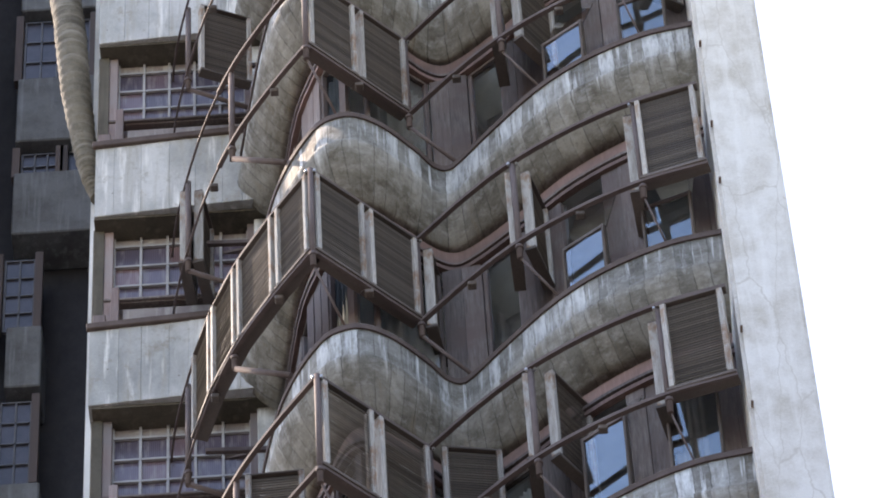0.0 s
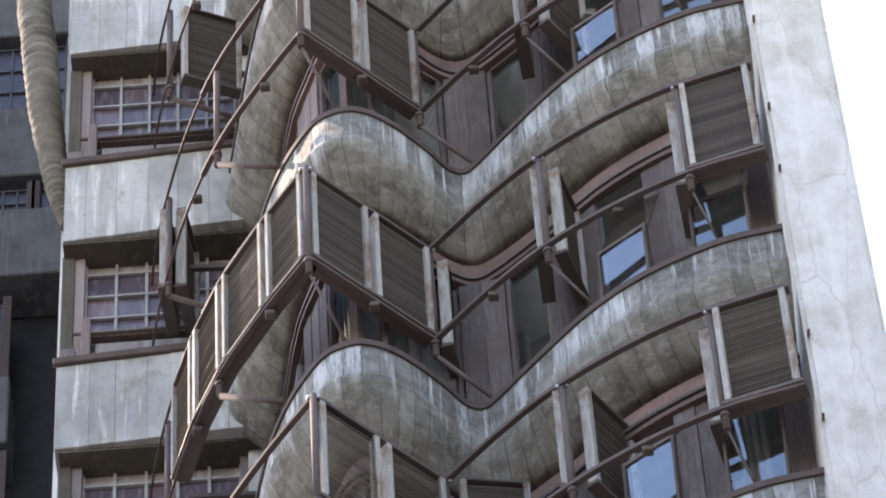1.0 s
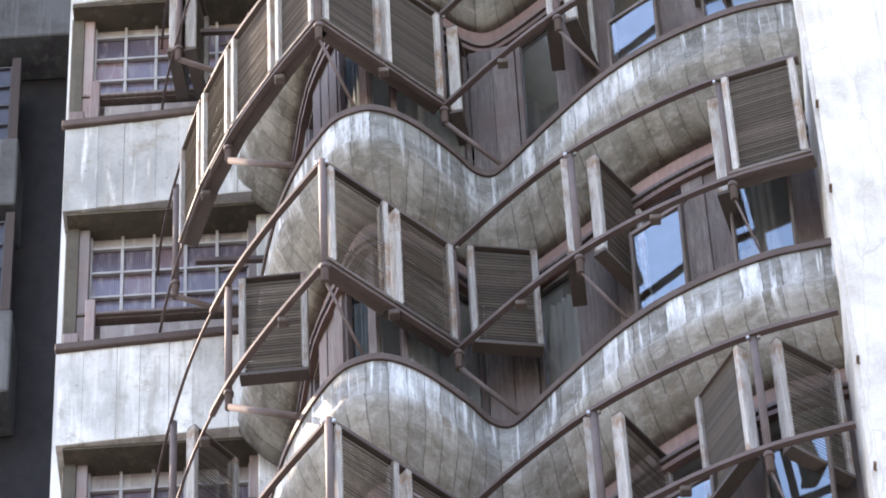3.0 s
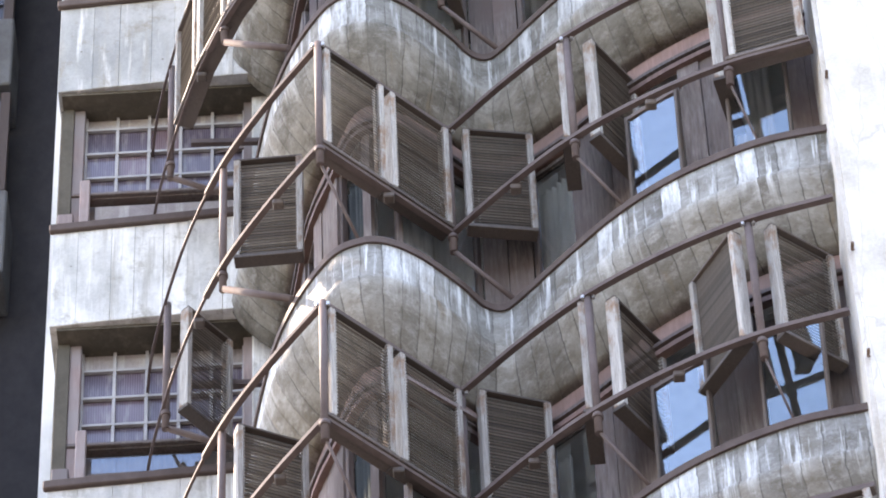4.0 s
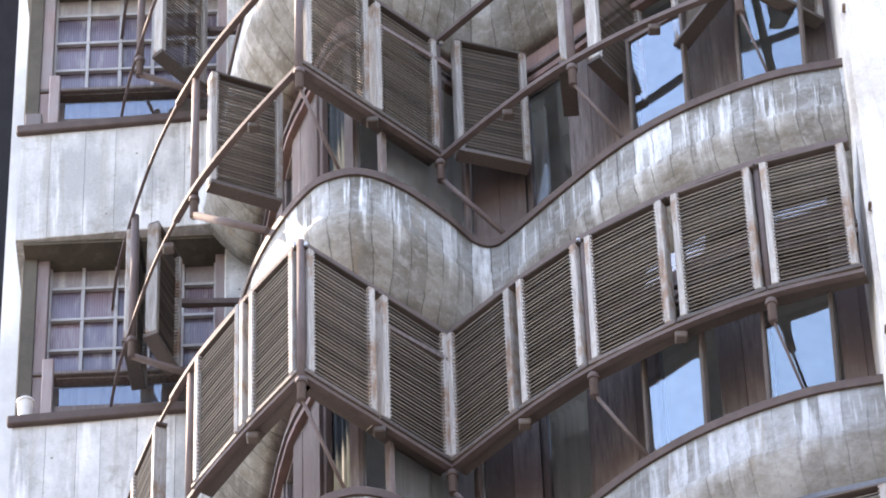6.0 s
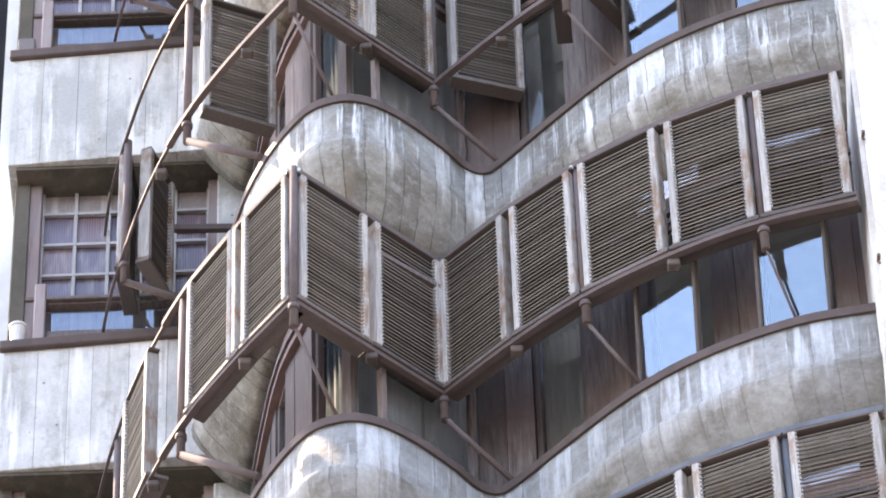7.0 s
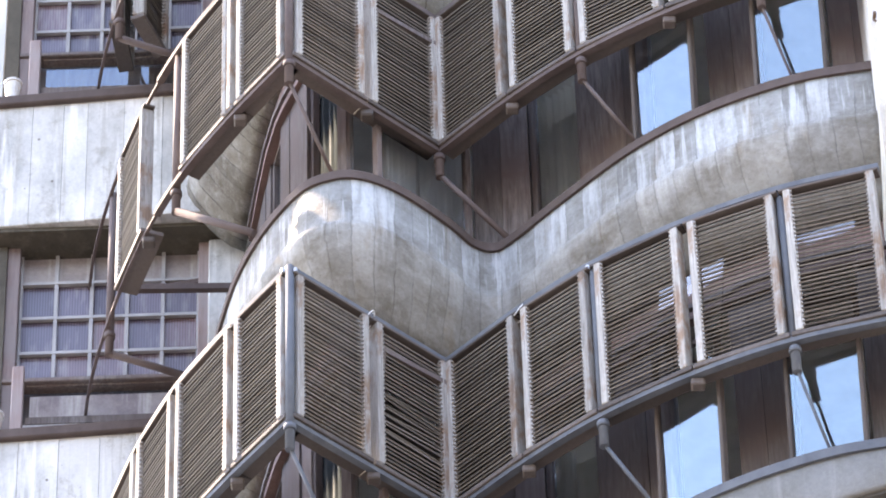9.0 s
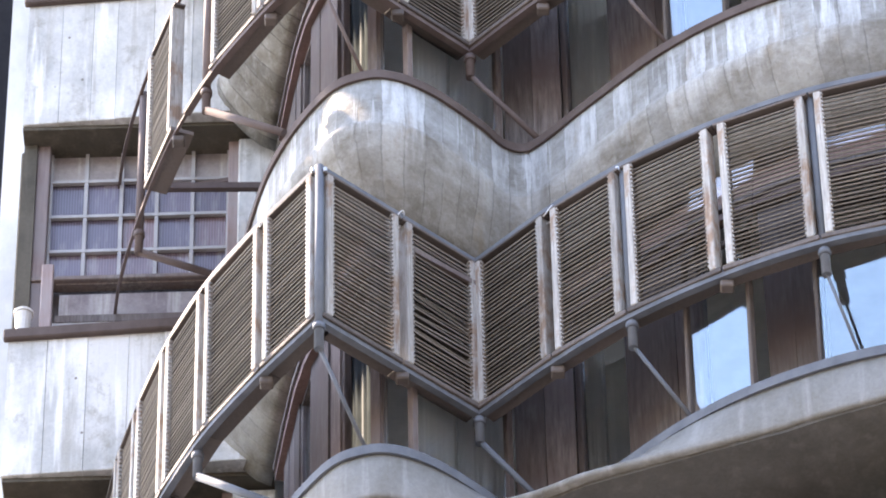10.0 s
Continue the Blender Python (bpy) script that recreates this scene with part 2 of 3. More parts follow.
M_DUSTY = concrete('dusty_ribbed_glass', (0.33, 0.30, 0.29), (0.5, 0.48, 0.46), (0.2, 0.17, 0.18), 0.7, 5.0)
M_PIN = paint('rusted_steel', (0.1, 0.06, 0.04), (0.2, 0.13, 0.09), 0.8)
M_BOLT = paint('worn_steel', (0.4, 0.4, 0.4), (0.6, 0.6, 0.6), 0.4, 0.6)
# stained concrete, darkened further by recess shade put into its colour
M_REVEAL = concrete('stained_shaded_reveal', (0.095, 0.082, 0.062), (0.17, 0.15, 0.12), (0.05, 0.043, 0.032), 0.4, 1.9)
M_SOFFIT = concrete('brown_soffit', (0.085, 0.075, 0.064), (0.13, 0.115, 0.1), (0.05, 0.044, 0.036), 0.4, 2.7)
# pane colour darkened for the shade of the recessed wing
M_PANE_DIM = paint('shade_toned_pane', (0.03, 0.03, 0.04), (0.06, 0.055, 0.07), 0.25)
M_TUBE = band_concrete('brown_tube_concrete', (0.19, 0.168, 0.13), (0.33, 0.3, 0.25), (0.085, 0.072, 0.052))
M_CHANNEL = timber('black_channel_wood', (0.08, 0.064, 0.056), (0.155, 0.128, 0.112), (0.11, 0.088, 0.078))
M_POT = paint('dirty_white_plastic', (0.5, 0.48, 0.45), (0.7, 0.68, 0.65))
# darker copies of muntin paint and jamb wood, shade painted in
M_MUNTIN_DIM = paint('shade_toned_muntin', (0.08, 0.08, 0.09), (0.12, 0.12, 0.13))
M_JAMB_DIM = timber('shade_toned_jamb', (0.07, 0.05, 0.046), (0.12, 0.085, 0.078), (0.09, 0.068, 0.062))
# sky blue is put into the sheen to deepen the mirrored sky
M_GLASS = glass_material('sky_tinted_glass', 1.95, (0.62, 0.82, 1.0))
M_PLAIN = glass_material('plain_window_glass', 1.75, (0.8, 0.92, 0.96), 0.004, 0.004)
M_RIBBED = ribbed_glass()


# ---- mesh helpers ----
def thing(name, label, category, group="", kind="", at=(0, 0, 0)):
    ob = new(name)
    ob.empty_display_size = 0.1
    ob.location = at
    return tagged(ob, label, category, group, kind)


def part(name, bm, material, parent=None, label="", smooth=False, at=(0, 0, 0)):
    me = bpy.data.meshes.new(name)
    bmesh.ops.recalc_face_normals(bm, faces=bm.faces)
    if smooth:
        for fc in bm.faces:
            fc.smooth = len(fc.verts) == 4
    bm.to_mesh(me)
    bm.free()
    me.materials.append(material)
    ob = new(name, me)
    if material in (M_GLASS, M_PLAIN):
        ob.visible_shadow = False
    if parent is not None:
        ob.parent = parent
        ob.location = Vector(at) - parent.location if parent.parent is None else Vector(at)
    if label:
        ob["label"] = label
    return ob


def bar(a, b, w, h, up=(0, 0, 1), bm=None):
    """A box-section bar from a to b, w wide and h high."""
    bm = bm or bmesh.new()
    a, b, up = Vector(a), Vector(b), Vector(up)
    d = (b - a).normalized()
    side = d.cross(up)
    if side.length < 1e-4:
        side = d.cross(Vector((0, 1, 0)))
    side.normalize()
    top = side.cross(d).normalized()
    vs = [[bm.verts.new(p + side * sx * w / 2 + top * sz * h / 2) for sx, sz in ((-1, -1), (1, -1), (1, 1), (-1, 1))] for p in (a, b)]
    for i in range(4):
        bm.faces.new((vs[0][i], vs[0][(i + 1) % 4], vs[1][(i + 1) % 4], vs[1][i]))
    bm.faces.new(vs[0][::-1])
    bm.faces.new(vs[1])
    return bm


def bevel(bm, w=0.006, seg=1):
    bmesh.ops.bevel(bm, geom=bm.edges[:], offset=w, segments=seg, affect="EDGES", clamp_overlap=True)
    return bm


def rod(a, b, r, n=10, bm=None):
    bm = bm or bmesh.new()
    a, b = Vector(a), Vector(b)
    q = (b - a).to_track_quat("Z", "Y")
    rings = []
    for p in (a, b):
        rings.append([bm.verts.new(p + q @ Vector((r * math.cos(6.2832 * i / n), r * math.sin(6.2832 * i / n), 0))) for i in range(n)])
    for i in range(n):
        bm.faces.new((rings[0][i], rings[0][(i + 1) % n], rings[1][(i + 1) % n], rings[1][i]))
    bm.faces.new(rings[0][::-1])
    bm.faces.new(rings[1])
    return bm


def block(x0, x1, y0, y1, z0, z1, bm=None):
    return bar(((x0 + x1) / 2, (y0 + y1) / 2, z0), ((x0 + x1) / 2, (y0 + y1) / 2, z1), x1 - x0, y1 - y0, (0, 1, 0), bm)


def spline(pts, n):
    """A smooth line through the points: n samples to a span."""
    pts = [Vector(p) for p in pts]
    full = [2 * pts[0] - pts[1], *pts, 2 * pts[-1] - pts[-2]]
    out = []
    for i in range(1, len(full) - 2):
        p0, p1, p2, p3 = full[i - 1:i + 3]
        for s in range(n):
            u = s / n
            out.append(0.5 * (2 * p1 + (p2 - p0) * u + (2 * p0 - 5 * p1 + 4 * p2 - p3) * u * u + (3 * p1 - p0 - 3 * p2 + p3) * u ** 3))
    return out + [pts[-1]]


def sweep(line, section, bm=None):
    """A closed section [(outwards, up)] swept along a flat line of 3D points."""
    bm = bm or bmesh.new()
    rings = []
    for i, p in enumerate(line):
        d = (line[min(i + 1, len(line) - 1)] - line[max(i - 1, 0)]).normalized()
        side = Vector((d.y, -d.x, 0)).normalized()
        rings.append([bm.verts.new(p + side * o + Vector((0, 0, u))) for o, u in section])
    n = len(section)
    for a, b in zip(rings, rings[1:]):
        for i in range(n):
            bm.faces.new((a[i], a[(i + 1) % n], b[(i + 1) % n], b[i]))
    bm.faces.new(rings[0][::-1])
    bm.faces.new(rings[-1])
    return bm


# ---- the plan ----
EYE = 6.0
STEP = (0.11, -0.066, -0.039, 0.0, 0.078, 0.09)


def lift(k):
    return -3.0 * k + STEP[min(max(k, 0), 5)] + EYE


def sill_z(k):
    return 34.89 + lift(k)


def upper_z(k):
    return 36.77 + lift(k)


def lower_z(k):
    return 35.57 + lift(k)


OUTER = [(-1.68, 23.95), (-1.39, 22.69), (-1.18, 22.1), (-0.90, 21.67), (-0.69, 21.545), (-0.50, 21.555), (-0.28, 21.69), (-0.02, 21.95),
         (0.12, 22.12), (0.25, 22.17), (0.37, 22.09), (0.68, 21.77), (1.08, 21.39), (1.5, 21.11), (2.0, 20.9), (2.46, 20.81)]
INNER = [(-1.25, 24.05), (-1.02, 22.85), (-0.82, 22.35), (-0.70, 22.05), (-0.61, 21.95), (-0.51, 21.95), (-0.36, 22.03), (-0.12, 22.22),
         (0.06, 22.38), (0.25, 22.47), (0.45, 22.41), (0.85, 22.12), (1.28, 21.75), (1.7, 21.49), (2.15, 21.29), (2.56, 21.2)]
OUT = spline([(x, y, 0) for x, y in OUTER], 10)
INN = spline([(0.2 * x + 0.8 * a, 0.2 * y + 0.8 * b, 0) for (x, y), (a, b) in zip(OUTER, INNER)], 10)
ARM = spline([(x, y, 0) for x, y in ((-0.927, 21.24), (-1.31, 21.72), (-1.64, 22.2), (-1.92, 22.76), (-2.14, 23.37), (-2.29, 23.9), (-2.37, 24.36))], 8)
CORNER, VALLEY = Vector((-0.927, 21.24, 0)), Vector((-0.058, 22.04, 0))
WING = spline([(x, y, 0) for x, y in ((-0.058, 22.04), (0.37, 21.63), (0.79, 21.29), (1.31, 20.98), (1.84, 20.75), (2.4, 20.6))], 8)


def at_z(v, z):
    return Vector((v.x, v.y, z))


# ---- bands of concrete ----
ROUND = [(0.0, 0.0), (0.0, -0.385), (-0.085, -0.40), (-0.12, -0.445), (-0.085, -0.53), (0.04, -0.635), (0.25, -0.74), (0.49, -0.84), (0.74, -0.915), (1.0, -0.95)]
LEDGE = [(0.0, 0.0), (0.03, -0.28), (0.0, -0.31), (0.01, -0.34), (0.5, -0.32), (1.0, -0.32), (2.2, -0.32)]


CANOPY = ((-0.5, 21.555), (-0.1, 21.7), (0.24, 21.56), (0.49, 21.43), (1.0, 21.26), (1.61, 21.06), (2.11, 20.86), (2.46, 20.74))


def canopy_edge(p):
    """The lower rim of the lowest front: it cuts straight across the valley as a canopy."""
    for (x0, y0), (x1, y1) in zip(CANOPY, CANOPY[1:]):
        if x0 <= p.x <= x1:
            return Vector((p.x, min(p.y, y0 + (y1 - y0) * (p.x - x0) / (x1 - x0)), 0))
    return p.copy()


def band(k, shape, first=0, last=None):
    """A rounded balcony front that follows the wavy plan, hollow behind, with its metal flashing."""
    top = thing("balcony_front", "streaked grey concrete balcony front, rounded beneath, with brown flashing", "balcony", "balcony fronts of the tower", at=(0.3, 22.2, sill_z(k) - 0.8))
    z = sill_z(k) - 0.035
    out, inn = OUT[first:last], INN[first:last]
    bm = bmesh.new()
    inside = [(shape[-1][0], shape[-1][1] + 0.14), (0.8, shape[-1][1] + 0.16), (0.6, -0.2), (0.55, 0.0)]
    grid = []
    way = bm.verts.layers.float.new("along")
    fall = bm.verts.layers.float.new("down")
    run = 40.0 + 3.7 * k
    for i, (a, b) in enumerate(zip(out, inn)):
        run += (a - out[i - 1]).length if i else 0.0
        row = []
        deep, last_at = 0.0, None
        for s, (u, h) in enumerate(shape + inside):
            wob = 0.01 * noise.noise(Vector((a.x * 2.1, a.y * 2.1, z + h * 2))) + 0.007 * noise.noise(Vector((i * 7.3, s * 0.2, z))) if 1 < s < len(shape) - 1 else 0
            edge = canopy_edge(a) if shape is LEDGE and s and s < len(shape) else a
            spot = edge.lerp(b, u) + Vector((0, wob, z + h + wob))
            deep += (spot - last_at).length if last_at else 0.0
            last_at = spot
            row.append(bm.verts.new(spot))
            row[-1][way] = run
            row[-1][fall] = deep
        grid.append(row)
    n = len(grid[0])
    for p, q in zip(grid, grid[1:]):
        for i in range(n):
            bm.faces.new((p[i], p[(i + 1) % n], q[(i + 1) % n], q[i]))
    bm.faces.new(grid[0][::-1])
    bm.faces.new(grid[-1])
    part("concrete_shell", bm, M_LEDGE if shape is LEDGE else M_BAND_GREY if k > 3 else M_BAND if k > 1 else M_BAND_OLD, top, smooth=True)
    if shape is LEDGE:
        # underside strip, darker and browner than the ledge
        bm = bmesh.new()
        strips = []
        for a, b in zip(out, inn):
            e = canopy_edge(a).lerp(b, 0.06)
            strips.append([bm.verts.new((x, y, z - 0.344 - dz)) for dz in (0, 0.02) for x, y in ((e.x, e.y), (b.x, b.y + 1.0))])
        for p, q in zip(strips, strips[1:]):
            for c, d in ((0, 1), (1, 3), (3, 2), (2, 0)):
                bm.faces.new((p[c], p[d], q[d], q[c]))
        part("soffit", bm, M_SOFFIT, top, "dark brown soffit")
    part("flashing", sweep([at_z(p, z) for p in out], [(0.018, -0.03), (0.018, 0.035), (-0.12, 0.035), (-0.12, 0.0), (0.0, 0.0), (0.0, -0.03)]), M_BLUE if shape is LEDGE else M_RIM, top, "slate-grey metal flashing" if shape is LEDGE else "dark brown metal flashing")
    return top


for k in range(-2, 6):
    band(k, ROUND if k < 5 else LEDGE)

# ---- walls that close the place ----
# unseen wall added to block low sky and darken the undersides
tagged(part("opposite_wall", block(-70, 70, -34, -32, 0, 41), concrete("sky_block_render", (0.16, 0.155, 0.15), (0.24, 0.23, 0.22), (0.1, 0.095, 0.09), 0.5, 4.0)),
       "added plain grey wall behind the camera that blocks low sky", "wall", kind="structure")
GROUND = 0.0
bm = bmesh.new()
bmesh.ops.create_grid(bm, x_segments=8, y_segments=8, size=900)
ground = part("ground", bm, paint("grey_paving", (0.06, 0.06, 0.058), (0.1, 0.098, 0.094), 0.9))
ground.location = (0, 0, -0.02)
tagged(ground, "grey worn paving at the foot of the tower", "ground", kind="structure")


def solid(name, label, material, *box):
    return tagged(part(name, block(*box), material), label, "wall", kind="structure")


column = tagged(part("column", bevel(block(2.45, 3.0, 20.58, 22.6, 0, 52), 0.03, 2), M_COLUMN), "tall pale weathered concrete pier at the tower's edge", "column", kind="structure")
for z in (41.29, 40.28, 39.04, 38.2, 36.1, 35.1, 33.2, 32.1, 30.2, 29.1):
    part("form_pin", rod((2.475, 20.6, z), (2.475, 20.54, z), 0.011, 8), M_PIN, column, "rusty form pin left in the concrete", at=(0, 0, 0))
    part("form_pin", rod((2.475, 20.6, z), (2.475, 20.545, z - 0.07), 0.008, 6), M_PIN, column)
solid("wall_back", "pale plaster inner wall of the tower's rooms", M_ROOM, -3.2, 3.0, 24.9, 25.2, 0, 52)
def slab(k):
    """The floor between two storeys: it follows the bay's inner line and runs back to the rear wall."""
    bm = bmesh.new()
    line = [p for n, p in enumerate(INN) if n % 4 == 0 and p.y < 24.0]
    edge = [(p.x, p.y + 0.06) for p in line] + [(2.62, 21.35), (2.62, 24.9), (-1.3, 24.9)]
    z = sill_z(k)
    low = [bm.verts.new((x, y, z - 0.97)) for x, y in edge]
    high = [bm.verts.new((x, y, z - 0.80)) for x, y in edge]
    bm.faces.new(low[::-1])
    bm.faces.new(high)
    for a in range(len(edge)):
        b = (a + 1) % len(edge)
        bm.faces.new((low[a], low[b], high[b], high[a]))
    return tagged(part("floor", bm, M_ROOM), "pale plaster floor slab behind the balcony", "floor", kind="structure")


for k in range(-2, 7):
    slab(k)
solid("wall_flank", "plain inner wall behind the tall pier", M_ROOM, 2.62, 2.98, 22.6, 24.9, 0, 52)
solid("wall_base", "plain concrete wall below the lowest balcony", M_WALL, -2.9, 2.45, 22.9, 24.9, 0, sill_z(6))

# ---- left facade ----
FLASH = {-2: (-3.08, 47.4), -1: (-3.086, 44.413), 0: (-3.099, 41.441), 1: (-3.078, 38.453), 2: (-3.035, 35.412), 3: (-2.99, 32.368), 4: (-3.0, 29.284), 5: (-3.0, 26.2)}
ROWS_AT = (0.70, 0.96, 1.275, 1.595, 1.92)


def front_y(x, x0):
    return 23.98 - 0.06 * (x - x0)


def spandrel(j):
    x0, z = FLASH[j]
    sp = thing("spandrel_wall", "pale board-marked concrete spandrel with a brown flashing" if j > 0 else "greyed board-marked concrete spandrel with a brown flashing", "wall", "spandrels of the side facade", "structure", at=(-2.3, 24.1, z - 1.2))
    xs = [x0 + 0.02]
    while xs[-1] < -1.62:
        xs.append(min(xs[-1] + random.uniform(0.15, 0.27), -1.42))
    if xs[-1] < -1.43:
        xs.append(-1.42)
    for a, b in zip(xs, xs[1:]):
        proud = random.uniform(-0.004, 0.004)
        bm = bmesh.new()
        rings = []
        for x in (a + 0.0012, b - 0.0012):
            y = front_y(x, x0) + proud
            prof = [(y, z - 0.06), (y, z - 1.194), (y + 0.005, z - 1.2), (y + 0.3, z - 1.2), (24.9, z - 1.2), (24.9, z - 0.06)]
            rings.append([bm.verts.new((x, py, pz)) for py, pz in prof])
        for i in range(6):
            bm.faces.new((rings[0][i], rings[0][(i + 1) % 6], rings[1][(i + 1) % 6], rings[1][i]))
        bm.faces.new(rings[0][::-1])
        bm.faces.new(rings[1])
        part("board", bm, M_WALL if j > 0 else M_WALL_GREY, sp)
    part("flashing", bevel(bar((x0 - 0.01, 23.965, z - 0.03), (-1.42, 23.87, z - 0.03), 0.05, 0.085), 0.008), M_RIM, sp, "brown metal flashing")
    return sp


def side_window(j):
    """The gridded window that stands on spandrel j."""
    x0, z = FLASH[j]
    win = thing("side_window", "wooden window with a pale grid of ribbed purple panes", "window", "gridded windows of the side facade", at=(-2.3, 24.25, z))
    y = 24.25
    above = FLASH[j - 1][1] - 1.2 if j - 1 in FLASH else z + 1.8
    xs = [x0 + 0.205 + (-1.645 - x0 - 0.205) * i / 5 for i in range(6)]
    part("jamb", bevel(bar((x0 + 0.16, y - 0.05, z), (x0 + 0.16, y - 0.05, z + 2.1), 0.085, 0.1, (0, 1, 0)), 0.006), M_JAMB, win, "pinkish weathered wooden jamb")
    part("jamb", bevel(bar((-1.6, y - 0.05, z), (-1.6, y - 0.05, z + 2.1), 0.085, 0.1, (0, 1, 0)), 0.006), M_JAMB, win, "pinkish weathered wooden jamb")
    part("head", bar((x0 + 0.1, y - 0.03, z + 1.98), (-1.55, y - 0.03, z + 1.98), 0.1, 0.1), M_FRAME, win)
    for i, x in enumerate(xs):
        part("muntin", bar((x, y - 0.008, z + 0.7), (x, y - 0.008, z + 1.93), 0.024, 0.03, (0, 1, 0)), M_MUNTIN, win)
    for h in ROWS_AT[1:4]:
        part("muntin", bar((xs[0], y - 0.012, z + h), (xs[-1], y - 0.012, z + h), 0.03, 0.024), M_MUNTIN, win)
    for a, b in zip(xs, xs[1:]):
        for r, (h, g) in enumerate(zip(ROWS_AT, ROWS_AT[1:])):
            part("pane", bar(((a + b) / 2, y + 0.012, z + h), ((a + b) / 2, y + 0.012, z + g), b - a - 0.02, 0.008, (0, 1, 0)), M_DUSTY if r == 3 else M_RIBBED, win, "dusty pale pane" if r == 3 else "")
    # soffit and reveal carry the recess's shade in their colour
    part("soffit_board", bar((x0 + 0.03, 24.165, above - 0.018), (-1.32, 24.165, above - 0.018), 0.33, 0.03), M_REVEAL, win, "dark soffit over the window, stain and shade in its colour")
    part("reveal", bar((x0 + 0.075, 24.2, z + 0.05), (x0 + 0.075, 24.2, z + 1.85), 0.085, 0.14, (0, 1, 0)), M_REVEAL, win, "dark concrete reveal, stain and shade in its colour")
    part("ledge", bevel(bar((x0 + 0.12, y - 0.06, z + 0.63), (-1.56, y - 0.06, z + 0.63), 0.12, 0.035), 0.006), M_FRAME, win, "dark wooden ledge under the grid")
    # low hopper sash below the ledge
    part("apron", bar((x0 + 0.1, y + 0.05, z + 0.34), (-1.5, y + 0.05, z + 0.34), 0.03, 0.7), M_FRAME, win, "dark wooden apron behind the low sash")
    part("hopper_rail", bar((x0 + 0.28, y - 0.05, z + 0.64), (-1.62, y - 0.05, z + 0.64), 0.07, 0.08), M_FRAME, win)
    part("hopper_rail", bar((x0 + 0.28, y - 0.05, z + 0.3), (-1.62, y - 0.05, z + 0.3), 0.07, 0.06), M_FRAME, win)
    part("hopper_pane", bar((x0 + 0.3, y - 0.05, z + 0.43), (-1.62, y - 0.05, z + 0.43), 0.01, 0.22), M_GLASS if j in (2, 3) else M_DUSTY, win)
    part("hopper_base", bar((x0 + 0.1, y - 0.04, z + 0.12), (-1.58, y - 0.04, z + 0.12), 0.08, 0.3), M_MUNTIN, win)
    part("stub_post", bevel(bar((x0 + 0.24, 24.02, z), (x0 + 0.24, 24.02, z + 0.62), 0.075, 0.06, (0, 1, 0)), 0.006), M_JAMB, win, "short weathered wooden post on the flashing")
    return win


def tapered(r0, r1, z0, z1, x, y, n=16):
    bm = bmesh.new()
    rings = [[bm.verts.new((x + r * math.cos(6.2832 * i / n), y + r * math.sin(6.2832 * i / n), z)) for i in range(n)] for r, z in ((r0, z0), (r1, z1), (r1 + 0.008, z1), (r1 + 0.008, z1 + 0.02), (r1 - 0.006, z1 + 0.02), (r0 - 0.008, z0 + 0.03))]
    for a, b in zip(rings, rings[1:]):
        for i in range(n):
            bm.faces.new((a[i], a[(i + 1) % n], b[(i + 1) % n], b[i]))
    bm.faces.new(rings[0][::-1])
    bm.faces.new(rings[-1])
    return bm


for j in range(-2, 6):
    spandrel(j)
    side_window(j)
    x0, z = FLASH[j]
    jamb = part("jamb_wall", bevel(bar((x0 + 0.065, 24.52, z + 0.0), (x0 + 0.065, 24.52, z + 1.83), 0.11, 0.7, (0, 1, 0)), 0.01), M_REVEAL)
    tagged(jamb, "concrete jamb beside the gridded window", "wall", kind="structure")
    pier = part("pier_wall", bevel(bar((-1.44, 24.35, z + 0.0), (-1.44, 24.35, z + 1.83), 0.27, 0.5, (0, 1, 0)), 0.01), M_WALL)
    tagged(pier, "rough pale concrete pier between window and bay", "wall", kind="structure")
for j in (3, 4):
    x0, z = FLASH[j]
    pot = part("pot", tapered(0.042, 0.055, z + 0.012, z + 0.2, x0 + 0.1, 24.02), M_POT)
    tagged(pot, "small dirty white pot standing on the window flashing", "pot")
for j in (-1, 0, 1, 2):
    x0, z = FLASH[j]
    box = part("crate", bevel(bar((x0 + 0.1, 24.04, z + 0.012), (x0 + 0.1, 24.04, z + 0.2), 0.12, 0.1, (0, 1, 0)), 0.008), M_JAMB)
    tagged(box, "small weathered wooden block standing on the flashing", "block")

# ---- windows of the bay ----
def inn_at(x):
    for p, q in zip(INN, INN[1:]):
        if p.x <= x <= q.x:
            return p.lerp(q, (x - p.x) / max(q.x - p.x, 1e-6))
    return INN[0].copy() if x < INN[0].x else INN[-1].copy()


def push(p, q, d):
    """The plan segment p-q moved d metres inwards."""
    n = Vector((-(q - p).y, (q - p).x, 0)).normalized() * d
    return p + n, q + n


# -0.862 has its pane left out, as it mirrored glaring sky
FACES = [(-1.24, -1.13, "wood"), (-1.13, -1.05, "glass"), (-1.05, -0.862, "wood"), (-0.862, -0.672, "open"), (-0.672, -0.615, "wood"), (-0.615, -0.405, "open"), (-0.405, 0.14, "glass"),
         (0.14, 0.485, "wood"), (0.485, 0.79, "glass"), (0.79, 1.19, "wood"), (1.19, 1.55, "sash"), (1.55, 1.85, "wood"), (1.85, 2.27, "sash"), (2.27, 2.54, "wood")]


